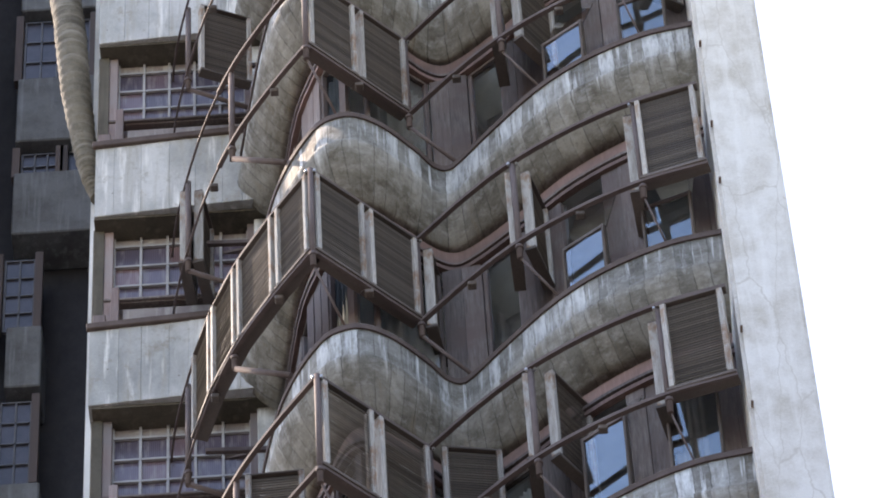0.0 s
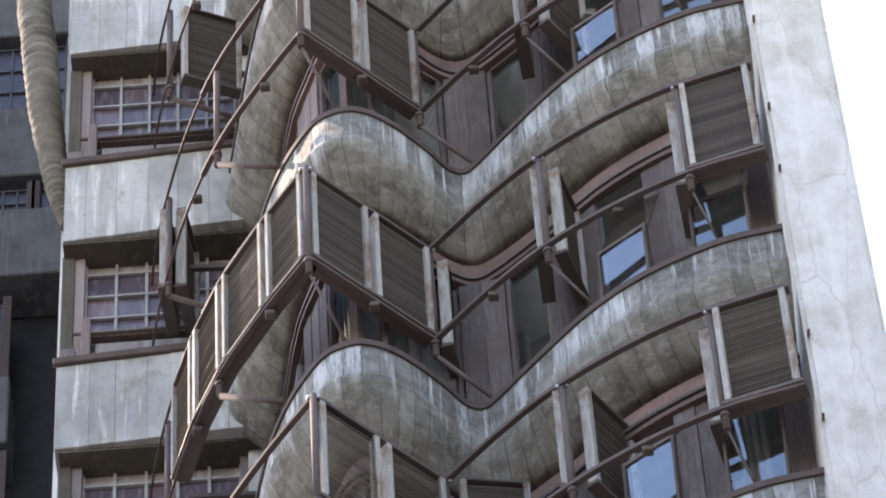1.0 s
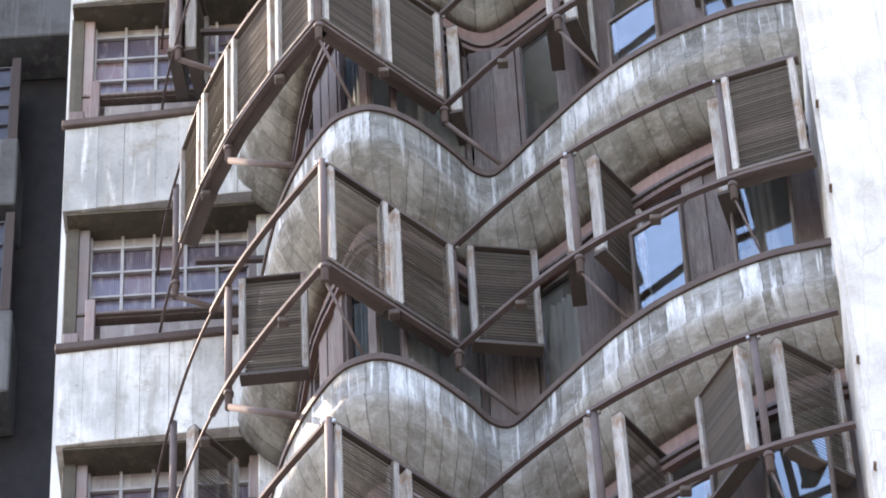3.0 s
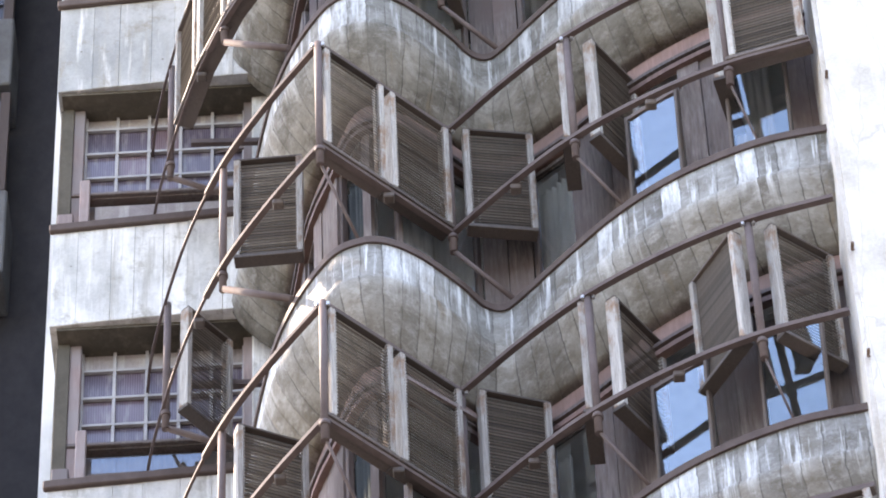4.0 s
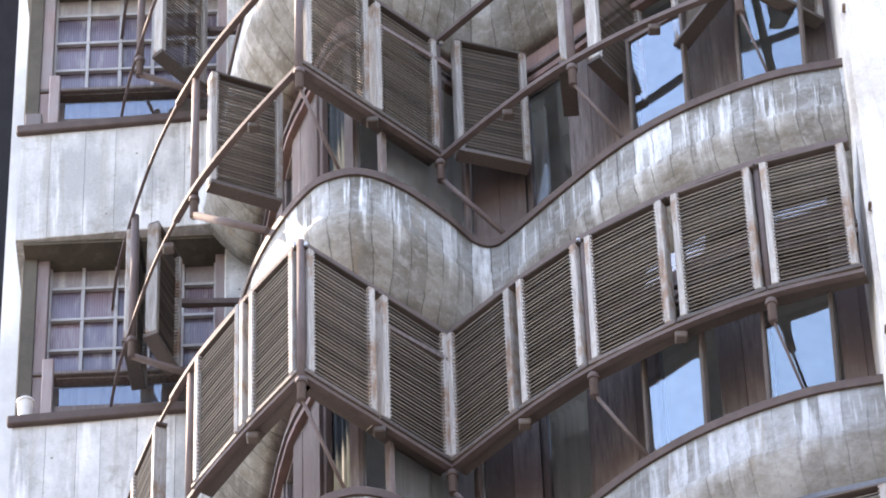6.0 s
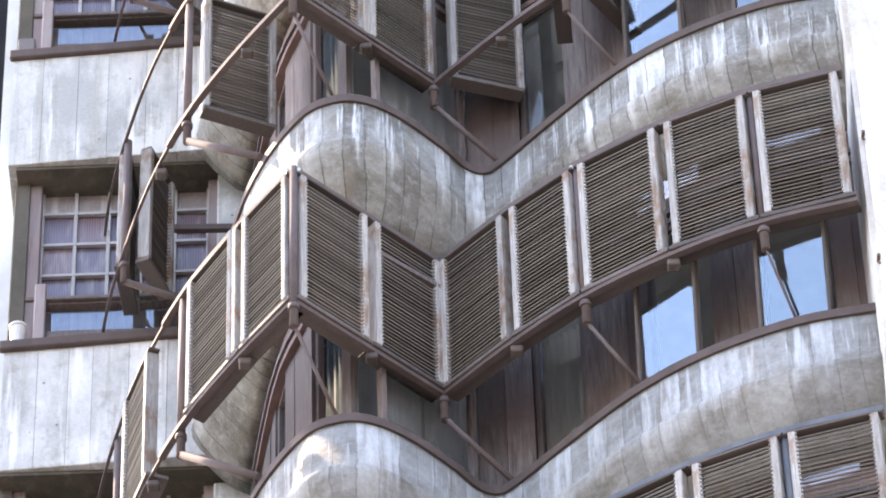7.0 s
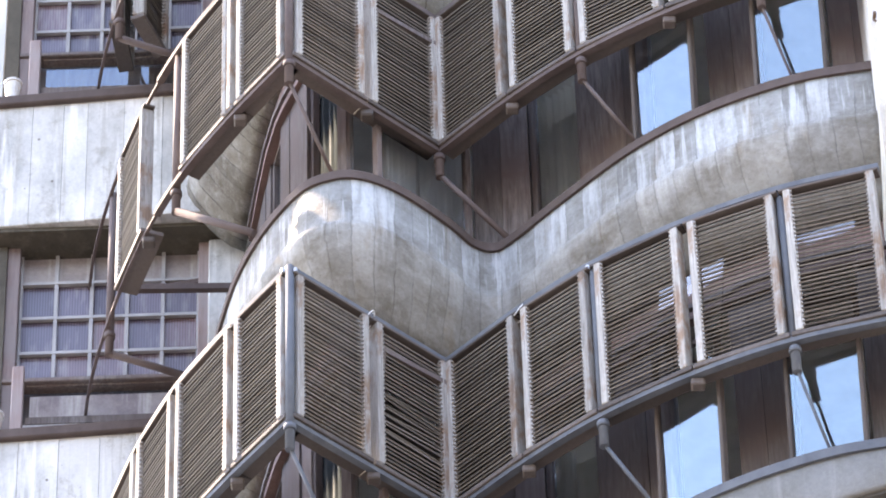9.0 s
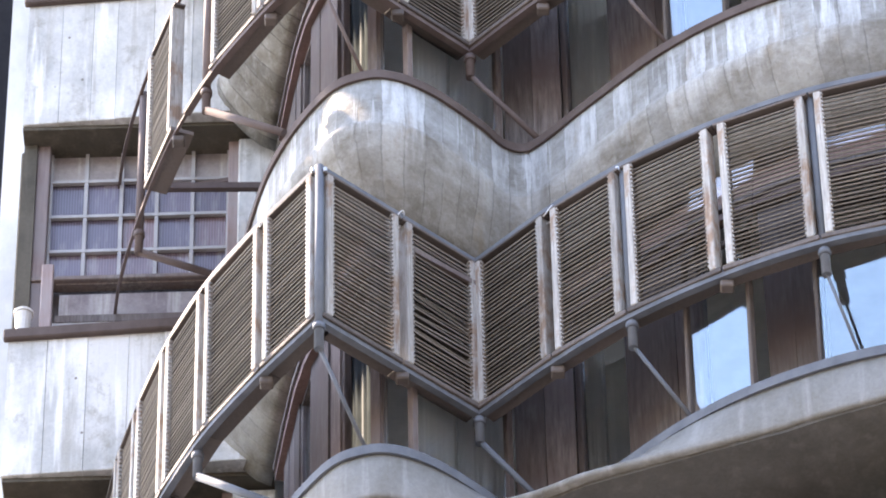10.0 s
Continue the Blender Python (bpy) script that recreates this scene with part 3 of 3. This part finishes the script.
def bay_windows(k):
    z0, z1 = sill_z(k) - 0.3, sill_z(k - 1) - 0.96
    head = z1 - 0.34
    wall = thing("window_wall", "dark stained plank wall between the bay's windows", "wall", "plank walls of the bay", "structure", at=(0.3, 22.6, z0))
    for x0, x1, kind in FACES:
        p, q = inn_at(x0), inn_at(x1)
        sky_tinted = kind == "sash"
        if kind == "wood":
            n = max(1, round((q - p).length / 0.17))
            a, b = push(p, q, 0.07)
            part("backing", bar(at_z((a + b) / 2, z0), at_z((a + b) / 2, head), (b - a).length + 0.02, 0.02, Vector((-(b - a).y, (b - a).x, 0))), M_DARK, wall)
            for i in range(n):
                a, b = p.lerp(q, i / n), p.lerp(q, (i + 1) / n)
                a, b = push(a, b, 0.03 + random.uniform(-0.008, 0.008))
                m = (a + b) / 2
                part("plank", bar(at_z(m, z0), at_z(m, head), (b - a).length - 0.003, 0.045, Vector((-(b - a).y, (b - a).x, 0))), M_FRAME, wall)
            continue
        a, b = push(p, q, {5: -0.17, 4: -0.17}.get(k, -0.05) if kind == "sash" else 0.05)
        d = (b - a).normalized()
        nrm = Vector((-d.y, d.x, 0))
        win = thing("bay_window", {"glass": "dark wooden bay window with a plain pane", "sash": "tall wooden sash reflecting the blue sky", "open": "bay window in a dark wooden frame, without a pane"}[kind], "window", "bay windows of the tower", at=at_z((a + b) / 2, z0))
        lean, top_z = ((0.3, sill_z(k) + 1.02) if k > 3 else (0.25, sill_z(k) + 0.98) if k > 1 else (0.2, sill_z(k) + 0.74)) if kind == "sash" else (0.2 if k > 2 and x0 == -0.405 else 0.0, head)
        rake = Vector((0, -lean / nrm.y, 0))
        top_a, top_b = a + rake, b + rake
        for e, g, s in ((a, top_a, 1), (b, top_b, -1)):
            part("stile", bevel(bar(at_z(e + d * 0.012 * s, z0), at_z(g + d * 0.012 * s, top_z), 0.024 if kind == "sash" else 0.042, 0.05, nrm), 0.005), M_CHANNEL if kind == "sash" else M_FRAME, win)
        part("window_rail", bar(at_z(top_a, top_z - 0.02), at_z(top_b, top_z - 0.02), 0.03 if kind == "sash" else 0.05, 0.035), M_FRAME, win)
        part("window_rail", bar(at_z(a, z0 + 0.03), at_z(b, z0 + 0.03), 0.05, 0.06), M_FRAME, win)
        if kind != "open":
            part("pane", bar(at_z(a.lerp(b, 0.5), z0 + 0.05), at_z(top_a.lerp(top_b, 0.5), top_z - 0.04), (b - a).length - (0.03 if sky_tinted else 0.08), 0.008, nrm), M_GLASS if sky_tinted else M_PLAIN, win)
        if kind == "sash":
            m = a.lerp(b, 0.5) + rake + nrm * 0.03
            part("fanlight", bar(at_z(m, top_z), at_z(m + nrm * (0.1 if k > 3 else 0.34), head), (b - a).length, 0.01, nrm), M_PLAIN, win, "pane above the sash, leaning inwards")
    # pelmet boards under the concrete
    for lo, hi, off, mt in ((head + 0.13, z1 + 0.05, 0.0, M_RED), (head + 0.075, head + 0.11, -0.045, M_FRAME), (head + 0.005, head + 0.055, -0.03, M_RED)):
        line = [p for i, p in enumerate(INN) if i % 3 == 0 and p.y < 24.0]
        part("pelmet_board", sweep([at_z(p, 0) for p in line], [(-off, lo), (-off, hi), (-off - 0.06, hi), (-off - 0.06, lo)]), mt, wall, "reddish wooden pelmet board" if mt is M_RED else "")
    return wall


def curtain(x0, x1, k):
    p, q = push(inn_at(x0), inn_at(x1), 0.085)
    bm = bmesh.new()
    n = 40
    z0, z1 = sill_z(k) - 0.25, sill_z(k - 1) - 1.5
    nrm = Vector((-(q - p).y, (q - p).x, 0)).normalized()
    cols = []
    for i in range(n + 1):
        u = i / n
        c = p.lerp(q, u) + nrm * (0.018 * math.sin(u * 42) + 0.01 * math.sin(u * 17))
        cols.append([bm.verts.new(at_z(c + nrm * dy, z)) for z, dy in ((z0, 0.0), (z1, 0.0))])
    for a, b in zip(cols, cols[1:]):
        bm.faces.new((a[0], b[0], b[1], a[1]))
    bmesh.ops.solidify(bm, geom=bm.faces[:], thickness=0.004)
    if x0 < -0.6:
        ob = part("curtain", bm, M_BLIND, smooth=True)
        return tagged(ob, "added dark grey-green cloth that keeps sun out of the bay", "curtain", "curtains of the bay")
    ob = part("curtain", bm, M_CURTAIN, smooth=True)
    return tagged(ob, "white pleated curtain hanging behind the glass", "curtain", "curtains of the bay")


for k in range(-1, 6):
    bay_windows(k)
# off floor 2 these are added to lighten panes that mirror pale sky
for x0, x1, k in ((0.5, 0.76, 2), (1.1, 1.24, 2), (1.8, 2.14, 2), (-0.39, -0.17, 2), (-0.13, 0.12, 2), (-0.39, -0.17, 4), (-0.13, 0.12, 4),
                  (-0.39, -0.17, 5), (-0.13, 0.12, 5), (-0.39, 0.12, 3), (0.5, 0.76, 4), (0.5, 0.62, 5), (0.5, 0.6, 3), (-0.3, 0.12, 1), (-0.2, 0.12, 0)):
    curtain(x0, x1, k)
# added cloths that stop the sun from entering the bay
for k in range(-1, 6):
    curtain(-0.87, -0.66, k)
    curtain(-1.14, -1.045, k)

# ---- the recessed wing far back, and the neighbouring bay's tube ----
FAR_Y = 27.0


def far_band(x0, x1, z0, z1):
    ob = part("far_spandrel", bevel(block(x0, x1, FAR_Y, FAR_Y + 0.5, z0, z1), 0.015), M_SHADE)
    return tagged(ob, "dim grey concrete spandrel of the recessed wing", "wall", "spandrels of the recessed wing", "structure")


def far_window(x0, x1, z0, z1, cols, rows):
    win = thing("far_window", "shaded wooden window with a fine grid of dark panes", "window", "windows of the recessed wing", at=((x0 + x1) / 2, FAR_Y + 0.1, z0))
    y = FAR_Y + 0.12
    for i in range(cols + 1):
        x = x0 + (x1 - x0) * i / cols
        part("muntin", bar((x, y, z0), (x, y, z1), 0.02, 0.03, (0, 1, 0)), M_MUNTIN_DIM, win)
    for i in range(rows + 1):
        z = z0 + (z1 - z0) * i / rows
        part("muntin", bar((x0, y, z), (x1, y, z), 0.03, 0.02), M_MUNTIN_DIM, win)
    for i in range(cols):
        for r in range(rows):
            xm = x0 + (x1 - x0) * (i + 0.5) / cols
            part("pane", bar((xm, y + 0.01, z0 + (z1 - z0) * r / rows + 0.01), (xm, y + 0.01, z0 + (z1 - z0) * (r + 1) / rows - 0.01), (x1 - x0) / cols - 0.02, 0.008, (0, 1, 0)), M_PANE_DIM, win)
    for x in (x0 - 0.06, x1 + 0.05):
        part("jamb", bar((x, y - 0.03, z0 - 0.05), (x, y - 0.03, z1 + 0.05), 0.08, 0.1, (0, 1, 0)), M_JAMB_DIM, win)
    return win


far_band(-4.25, -3.4, 47.40, 48.52)
far_window(-4.18, -3.78, 48.55, 49.0, 3, 2)
far_window(-3.72, -3.45, 48.55, 49.0, 1, 1)
far_band(-4.25, -3.4, 49.12, 50.33)
far_window(-4.2, -3.5, 50.4, 51.6, 4, 3)
far_band(-4.25, -3.89, 44.73, 45.75)
far_window(-4.3, -4.0, 45.82, 47.05, 2, 4)
far_window(-4.28, -3.98, 43.25, 44.6, 2, 4)
far_band(-4.25, -3.86, 42.0, 43.15)
far_band(-4.25, -3.4, 51.7, 53.4)
solid("wall_recess", "back wall of the recess between the wings, shade in its colour", M_GAP, -5.2, -2.9, 27.5, 27.8, 0, 60)
# unseen wall, added to close the recess and hold off sun
solid("wall_side", "added unseen concrete wall that closes and shades the recess", M_SHADE, -5.0, -4.7, 26.2, 27.8, 0, 62)
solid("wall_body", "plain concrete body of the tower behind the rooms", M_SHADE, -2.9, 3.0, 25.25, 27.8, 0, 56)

bm = bmesh.new()
tube_line = spline([(-3.62, 25.2, 50.6), (-3.52, 24.9, 48.6), (-3.43, 24.6, 47.55), (-3.34, 24.6, 46.3), (-3.22, 24.7, 45.2), (-3.12, 24.8, 44.7)], 30)
rings = []
way = bm.verts.layers.float.new("along")
fall = bm.verts.layers.float.new("down")
for i, p in enumerate(tube_line):
    r = 0.155 * (0.45 + 0.55 * min(1, (len(tube_line) - 1 - i) / 66)) + 0.008 * math.sin(i * 1.9) + random.uniform(-0.004, 0.004)
    rings.append([bm.verts.new(p + Vector((r * math.cos(0.3491 * s), r * math.sin(0.3491 * s), 0))) for s in range(18)])
    for v in rings[-1]:
        v[way] = i * 0.04
    for s, v in enumerate(rings[-1]):
        v[fall] = 0.3 + 0.05 * min(s, 18 - s)
for a, b in zip(rings, rings[1:]):
    for s in range(18):
        bm.faces.new((a[s], a[(s + 1) % 18], b[(s + 1) % 18], b[s]))
bm.faces.new(rings[0])
bm.faces.new(rings[-1][::-1])
tagged(part("concrete_tube", bm, M_TUBE, smooth=True), "ribbed brownish concrete tube of the neighbouring bay", "balcony", kind="structure")

# ---- shutters ----
def shutter_panel(a, b, k, label="closed louvred shutter panel of dark slats in bleached wood stiles", broken=False, swung=False):
    """A louvred panel between two plan points, hung between the rails of floor k."""
    a, b = Vector((*a, 0)), Vector((*b, 0))
    z0, z1 = lower_z(k) + 0.045, upper_z(k) - 0.045
    width = (b - a).length
    d = (b - a).normalized()
    out = Vector((d.y, -d.x, 0))
    top = thing("louvred_shutter", label, "shutter", "louvred shutters of the tower", at=at_z((a + b) / 2, z0))
    rot = Matrix((d, out, Vector((0, 0, 1)))).transposed().to_4x4()
    top.matrix_world = Matrix.Translation(at_z(a, z0)) @ rot
    h = z1 - z0
    w = 0.042
    for x in (w / 2, width - w / 2):
        bm = bevel(bar((x, 0, 0), (x, 0, h), w, 0.085, (0, 1, 0)), 0.005)
        inner = x + (w / 2 if x < width / 2 else -w / 2)
        if k > 1:       # teeth added for the comb of stile edge lit between slat ends
            for i in range(33):
                zz = 0.012 + (h - 0.024) * (i + 0.5) / 33
                bar((inner, 0.028, zz + 0.006), (inner, 0.028, zz + 0.02), 0.018, 0.02, (0, 1, 0), bm)
        ob = part("stile", bm, M_STILE)
        ob.parent = top
    over = 0.0 if swung else 0.031
    for zz, deep, off in ((-0.014, 0.10 if swung else 0.15, -0.008 if swung else -0.038), (h + 0.008, 0.075, 0.0)):
        ob = part("cross_rail", bevel(bar((0.004 - over, off, zz), (width - 0.004 + over, off, zz), deep, 0.034 if zz < 0 else 0.02), 0.004), M_CHANNEL)
        ob.parent = top
    n = 33
    for i in range(n):
        zz = 0.012 + (h - 0.024) * (i + 0.5) / n
        ob = new("slat", SLAT if k > 3 else SLAT_OLD)
        ob.parent = top
        tilt = (-42 if k > 3 else -64 if k > 1 else -74) + random.uniform(-2.5, 2.5)
        roll = random.uniform(-0.6, 0.6)
        if broken and 7 < i < 19:
            roll = random.uniform(-5, 4)
            tilt += random.uniform(-14, 14)
        ob.matrix_local = pose(width / 2, 0, zz, tilt, roll, 0) @ Matrix.Diagonal((width - 2 * w + 0.012, 1, 1, 1))
    return top


def slat_mesh(material):
    me = bpy.data.meshes.new("slat")
    bm = bar((-0.5, 0, 0), (0.5, 0, 0), 0.055, 0.0085)
    for fc in bm.faces:
        # both long edges take the painted lit tone
        if abs(fc.calc_center_median().y) > 0.02:
            fc.material_index = 1
    bm.to_mesh(me)
    bm.free()
    me.materials.append(material)
    me.materials.append(M_SLAT_EDGE)
    return me


SLAT, SLAT_OLD = slat_mesh(M_SLAT), slat_mesh(M_SLAT_OLD)


def shutter_frame(k, iron):
    top = thing("shutter_railing", "painted iron rail frame carrying the louvred shutters", "railing", "shutter frames of the tower", at=(0.3, 21.6, lower_z(k)))
    zu, zl = upper_z(k), lower_z(k)
    for name, z, w, h in (("upper_rail", zu, 0.045, 0.04), ("lower_rail", zl, 0.05, 0.045)):
        for line in (ARM[:21][::-1], ARM[20:][::-1], [CORNER, CORNER.lerp(VALLEY, 0.5), VALLEY], WING):
            if len(line) == len(ARM) - 20 and k < 5:
                w, h = 0.02, 0.02
            else:
                w, h = 0.042, 0.038
            part(name, sweep([at_z(p, z) for p in line], [(-w / 2, -h / 2), (w / 2, -h / 2), (w / 2, h / 2), (-w / 2, h / 2)]), iron, top)
    posts = [CORNER, VALLEY, Vector((0.80, 21.3, 0)), Vector((1.85, 20.77, 0)), Vector((-1.655, 22.26, 0)), Vector((-2.14, 23.45, 0))]
    feet = [(-0.68, 21.58), (0.33, 22.12), (1.1, 21.39), (2.0, 20.92), (-1.17, 22.02), (-1.5, 23.7)]
    for n, (p, foot) in enumerate(zip(posts, feet)):
        post = part("post", rod(at_z(p, zl - 0.22), at_z(p, zu + 0.02), 0.027), iron, top, smooth=True)
        part("strut", rod(at_z(p, zl - 0.2), (*foot, zl - 0.26 if n == 5 else sill_z(k) + 0.01), (0.012, 0.018, 0.012, 0.009, 0.026, 0.024)[n], 8), iron, top, smooth=True)
        part("collar", rod(at_z(p, zl - 0.075), at_z(p, zl - 0.035), 0.036), iron, post, smooth=True)
        if n < 4:
            for sx in (-0.035, 0.035):
                part("bolt", rod(at_z(p, zu - 0.045) + Vector((sx, -0.02, 0)), at_z(p, zu - 0.015) + Vector((sx, -0.02, 0)), 0.013, 8), M_BOLT, post, "pale bolt head")
    end = ARM[-1]
    part("end_arm", bar(at_z(end, zu), (-1.5, 24.2, zu), 0.035, 0.035), iron, top, "arm tying the rail end to the pier")
    part("end_arm", bar((-2.02, 23.82, zu - 0.46), (-1.36, 23.86, zu - 0.44), 0.04, 0.05), iron, top, "flat bar tying the shutter frame to the pier")
    for p, q in ((ARM[-1], ARM[-3]),):
        part("end_plate", bevel(bar(at_z(p, zl - 0.06), at_z(p, zl - 0.06) + Vector((0.16, 0, 0)), 0.05, 0.1), 0.006), iron, top, "square end plate")
        part("end_rod", rod(at_z(p, zl - 0.2), at_z(p, zl + 0.02), 0.014, 8), iron, top, smooth=True)
    for p in (MID, *[Vector((*w, 0)) for w in (W_AT[1], W_AT[3])], *[Vector((*w, 0)) for w in (A_AT[1], A_AT[3])]):
        q = p + Vector((0.012, 0.02, 0))
        part("bracket", bevel(block(q.x - 0.038, q.x + 0.038, q.y - 0.02, q.y + 0.05, zl - 0.07, zl - 0.02), 0.008), M_CHANNEL, top, "bolted iron bracket under the rail")
    return top


W_AT = [(-0.058, 22.04), (0.375, 21.625), (0.79, 21.29), (1.31, 20.98), (1.84, 20.755), (2.4, 20.6)]
A_AT = [(-0.927, 21.24), (-1.25, 21.645), (-1.61, 22.155), (-1.86, 22.63), (-2.06, 23.14), (-2.2, 23.55), (-2.33, 24.1)]
MID = CORNER.lerp(VALLEY, 0.5)
for k in range(-1, 6):
    shutter_frame(k, M_BLUE if k == 5 else M_IRON)

CLOSED = "closed louvred shutter panel of dark slats in bleached wood stiles"
SWUNG = "louvred shutter panel swung open on its post"


def trim(p, q, gap=0.03):
    p, q = Vector((*p[:2], 0)), Vector((*q[:2], 0))
    d = (q - p).normalized() * gap
    return (p + d)[:2], (q - d)[:2]


def closed(k, wing=(), arm=(), mid=(0, 1), broken=()):
    for s in mid:
        p, q = ((CORNER, MID), (MID, VALLEY))[s]
        shutter_panel(*trim(p, q), k, broken=("m", s) in broken)
    for s in wing:
        shutter_panel(*trim(W_AT[s], W_AT[s + 1]), k)
    for s in arm:
        shutter_panel(*trim(A_AT[s + 1], A_AT[s]), k)


closed(-1)
closed(0)
closed(1, (4,), (0, 1, 2, 3))
closed(2, (4,))
closed(3)
closed(4, (0, 1, 2, 3, 4), (0, 1, 3))
closed(5, (0, 1, 2, 3, 4), (0, 1, 2, 3, 4, 5), broken={("m", 1)})
OPEN = {
    -1: [((-2.03, 23.4), (-1.55, 23.6)), ((0.95, 21.31), (1.28, 21.72)), ((1.95, 20.85), (2.4, 21.15))],
    0: [((0.95, 21.31), (1.28, 21.72)), ((0.77, 21.35), (0.82, 21.82)), ((1.95, 20.82), (2.41, 21.12)), ((-2.18, 23.5), (-2.14, 23.98)), ((-2.05, 23.5), (-1.98, 23.98))],
    1: [((0.03, 22.1), (0.12, 22.55)), ((0.9, 21.36), (1.05, 21.8)), ((0.77, 21.35), (0.8, 21.8)), ((1.8, 20.85), (1.86, 21.32))],
    2: [((0.04, 22.03), (0.53, 22.11)), ((-1.575, 22.2), (-1.09, 22.18)), ((0.94, 21.3), (1.25, 21.71)), ((0.77, 21.3), (0.8, 21.75)), ((1.8, 20.87), (1.93, 21.36)), ((-2.02, 23.45), (-1.72, 23.8))],
    3: [((0.05, 22.02), (0.52, 22.17)), ((-1.56, 22.2), (-1.1, 22.4)), ((0.94, 21.29), (1.26, 21.72)), ((0.77, 21.3), (0.8, 21.75)), ((1.77, 20.81), (1.49, 21.24)), ((1.97, 20.78), (2.38, 21.08)), ((-2.02, 23.46), (-1.88, 23.82)), ((-2.16, 23.5), (-2.12, 23.95))],
}
for k, pairs in OPEN.items():
    for p, q in pairs:
        shutter_panel(p, q, k, SWUNG, swung=True)


def wire_tie(p, k):
    """A twist of pale wire round the upper rail."""
    curve = bpy.data.curves.new("wire_tie", "CURVE")
    curve.dimensions, curve.bevel_depth, curve.bevel_resolution = "3D", 0.004, 1
    line = curve.splines.new("POLY")
    pts = [(0.035 * math.cos(a), 0.035 * math.sin(a) - 0.0, 0.05 * math.sin(a * 1.3) - 0.004 * a) for a in (0.4 * i for i in range(22))]
    line.points.add(len(pts) - 1)
    for q, c in zip(line.points, pts):
        q.co = (*c, 1)
    ob = new("wire_tie", curve)
    ob.location = (p[0], p[1] - 0.01, upper_z(k) + 0.0)
    curve.materials.append(M_TIE)
    return tagged(ob, "twist of pale wire tied round the slate rail", "wire", "wire ties")


M_TIE = paint("pale_wire", (0.6, 0.6, 0.6), (0.75, 0.75, 0.75), 0.4)
for p in (MID, Vector((*W_AT[1], 0)), Vector((*A_AT[1], 0))):
    wire_tie(p, 5)


def plank(k, p, w, z0, z1, label):
    ob = part("plank", bevel(bar((0, 0, z0), (0, 0, z1), w, 0.035, (0.8, -0.6, 0)), 0.005), M_STILE)
    ob.location = (p[0], p[1], 0)
    return tagged(ob, label, "plank")


plank(4, (-1.31, 21.74), 0.11, lower_z(4) + 0.03, upper_z(4) - 0.01, "wide bleached plank wedged between two shutters")
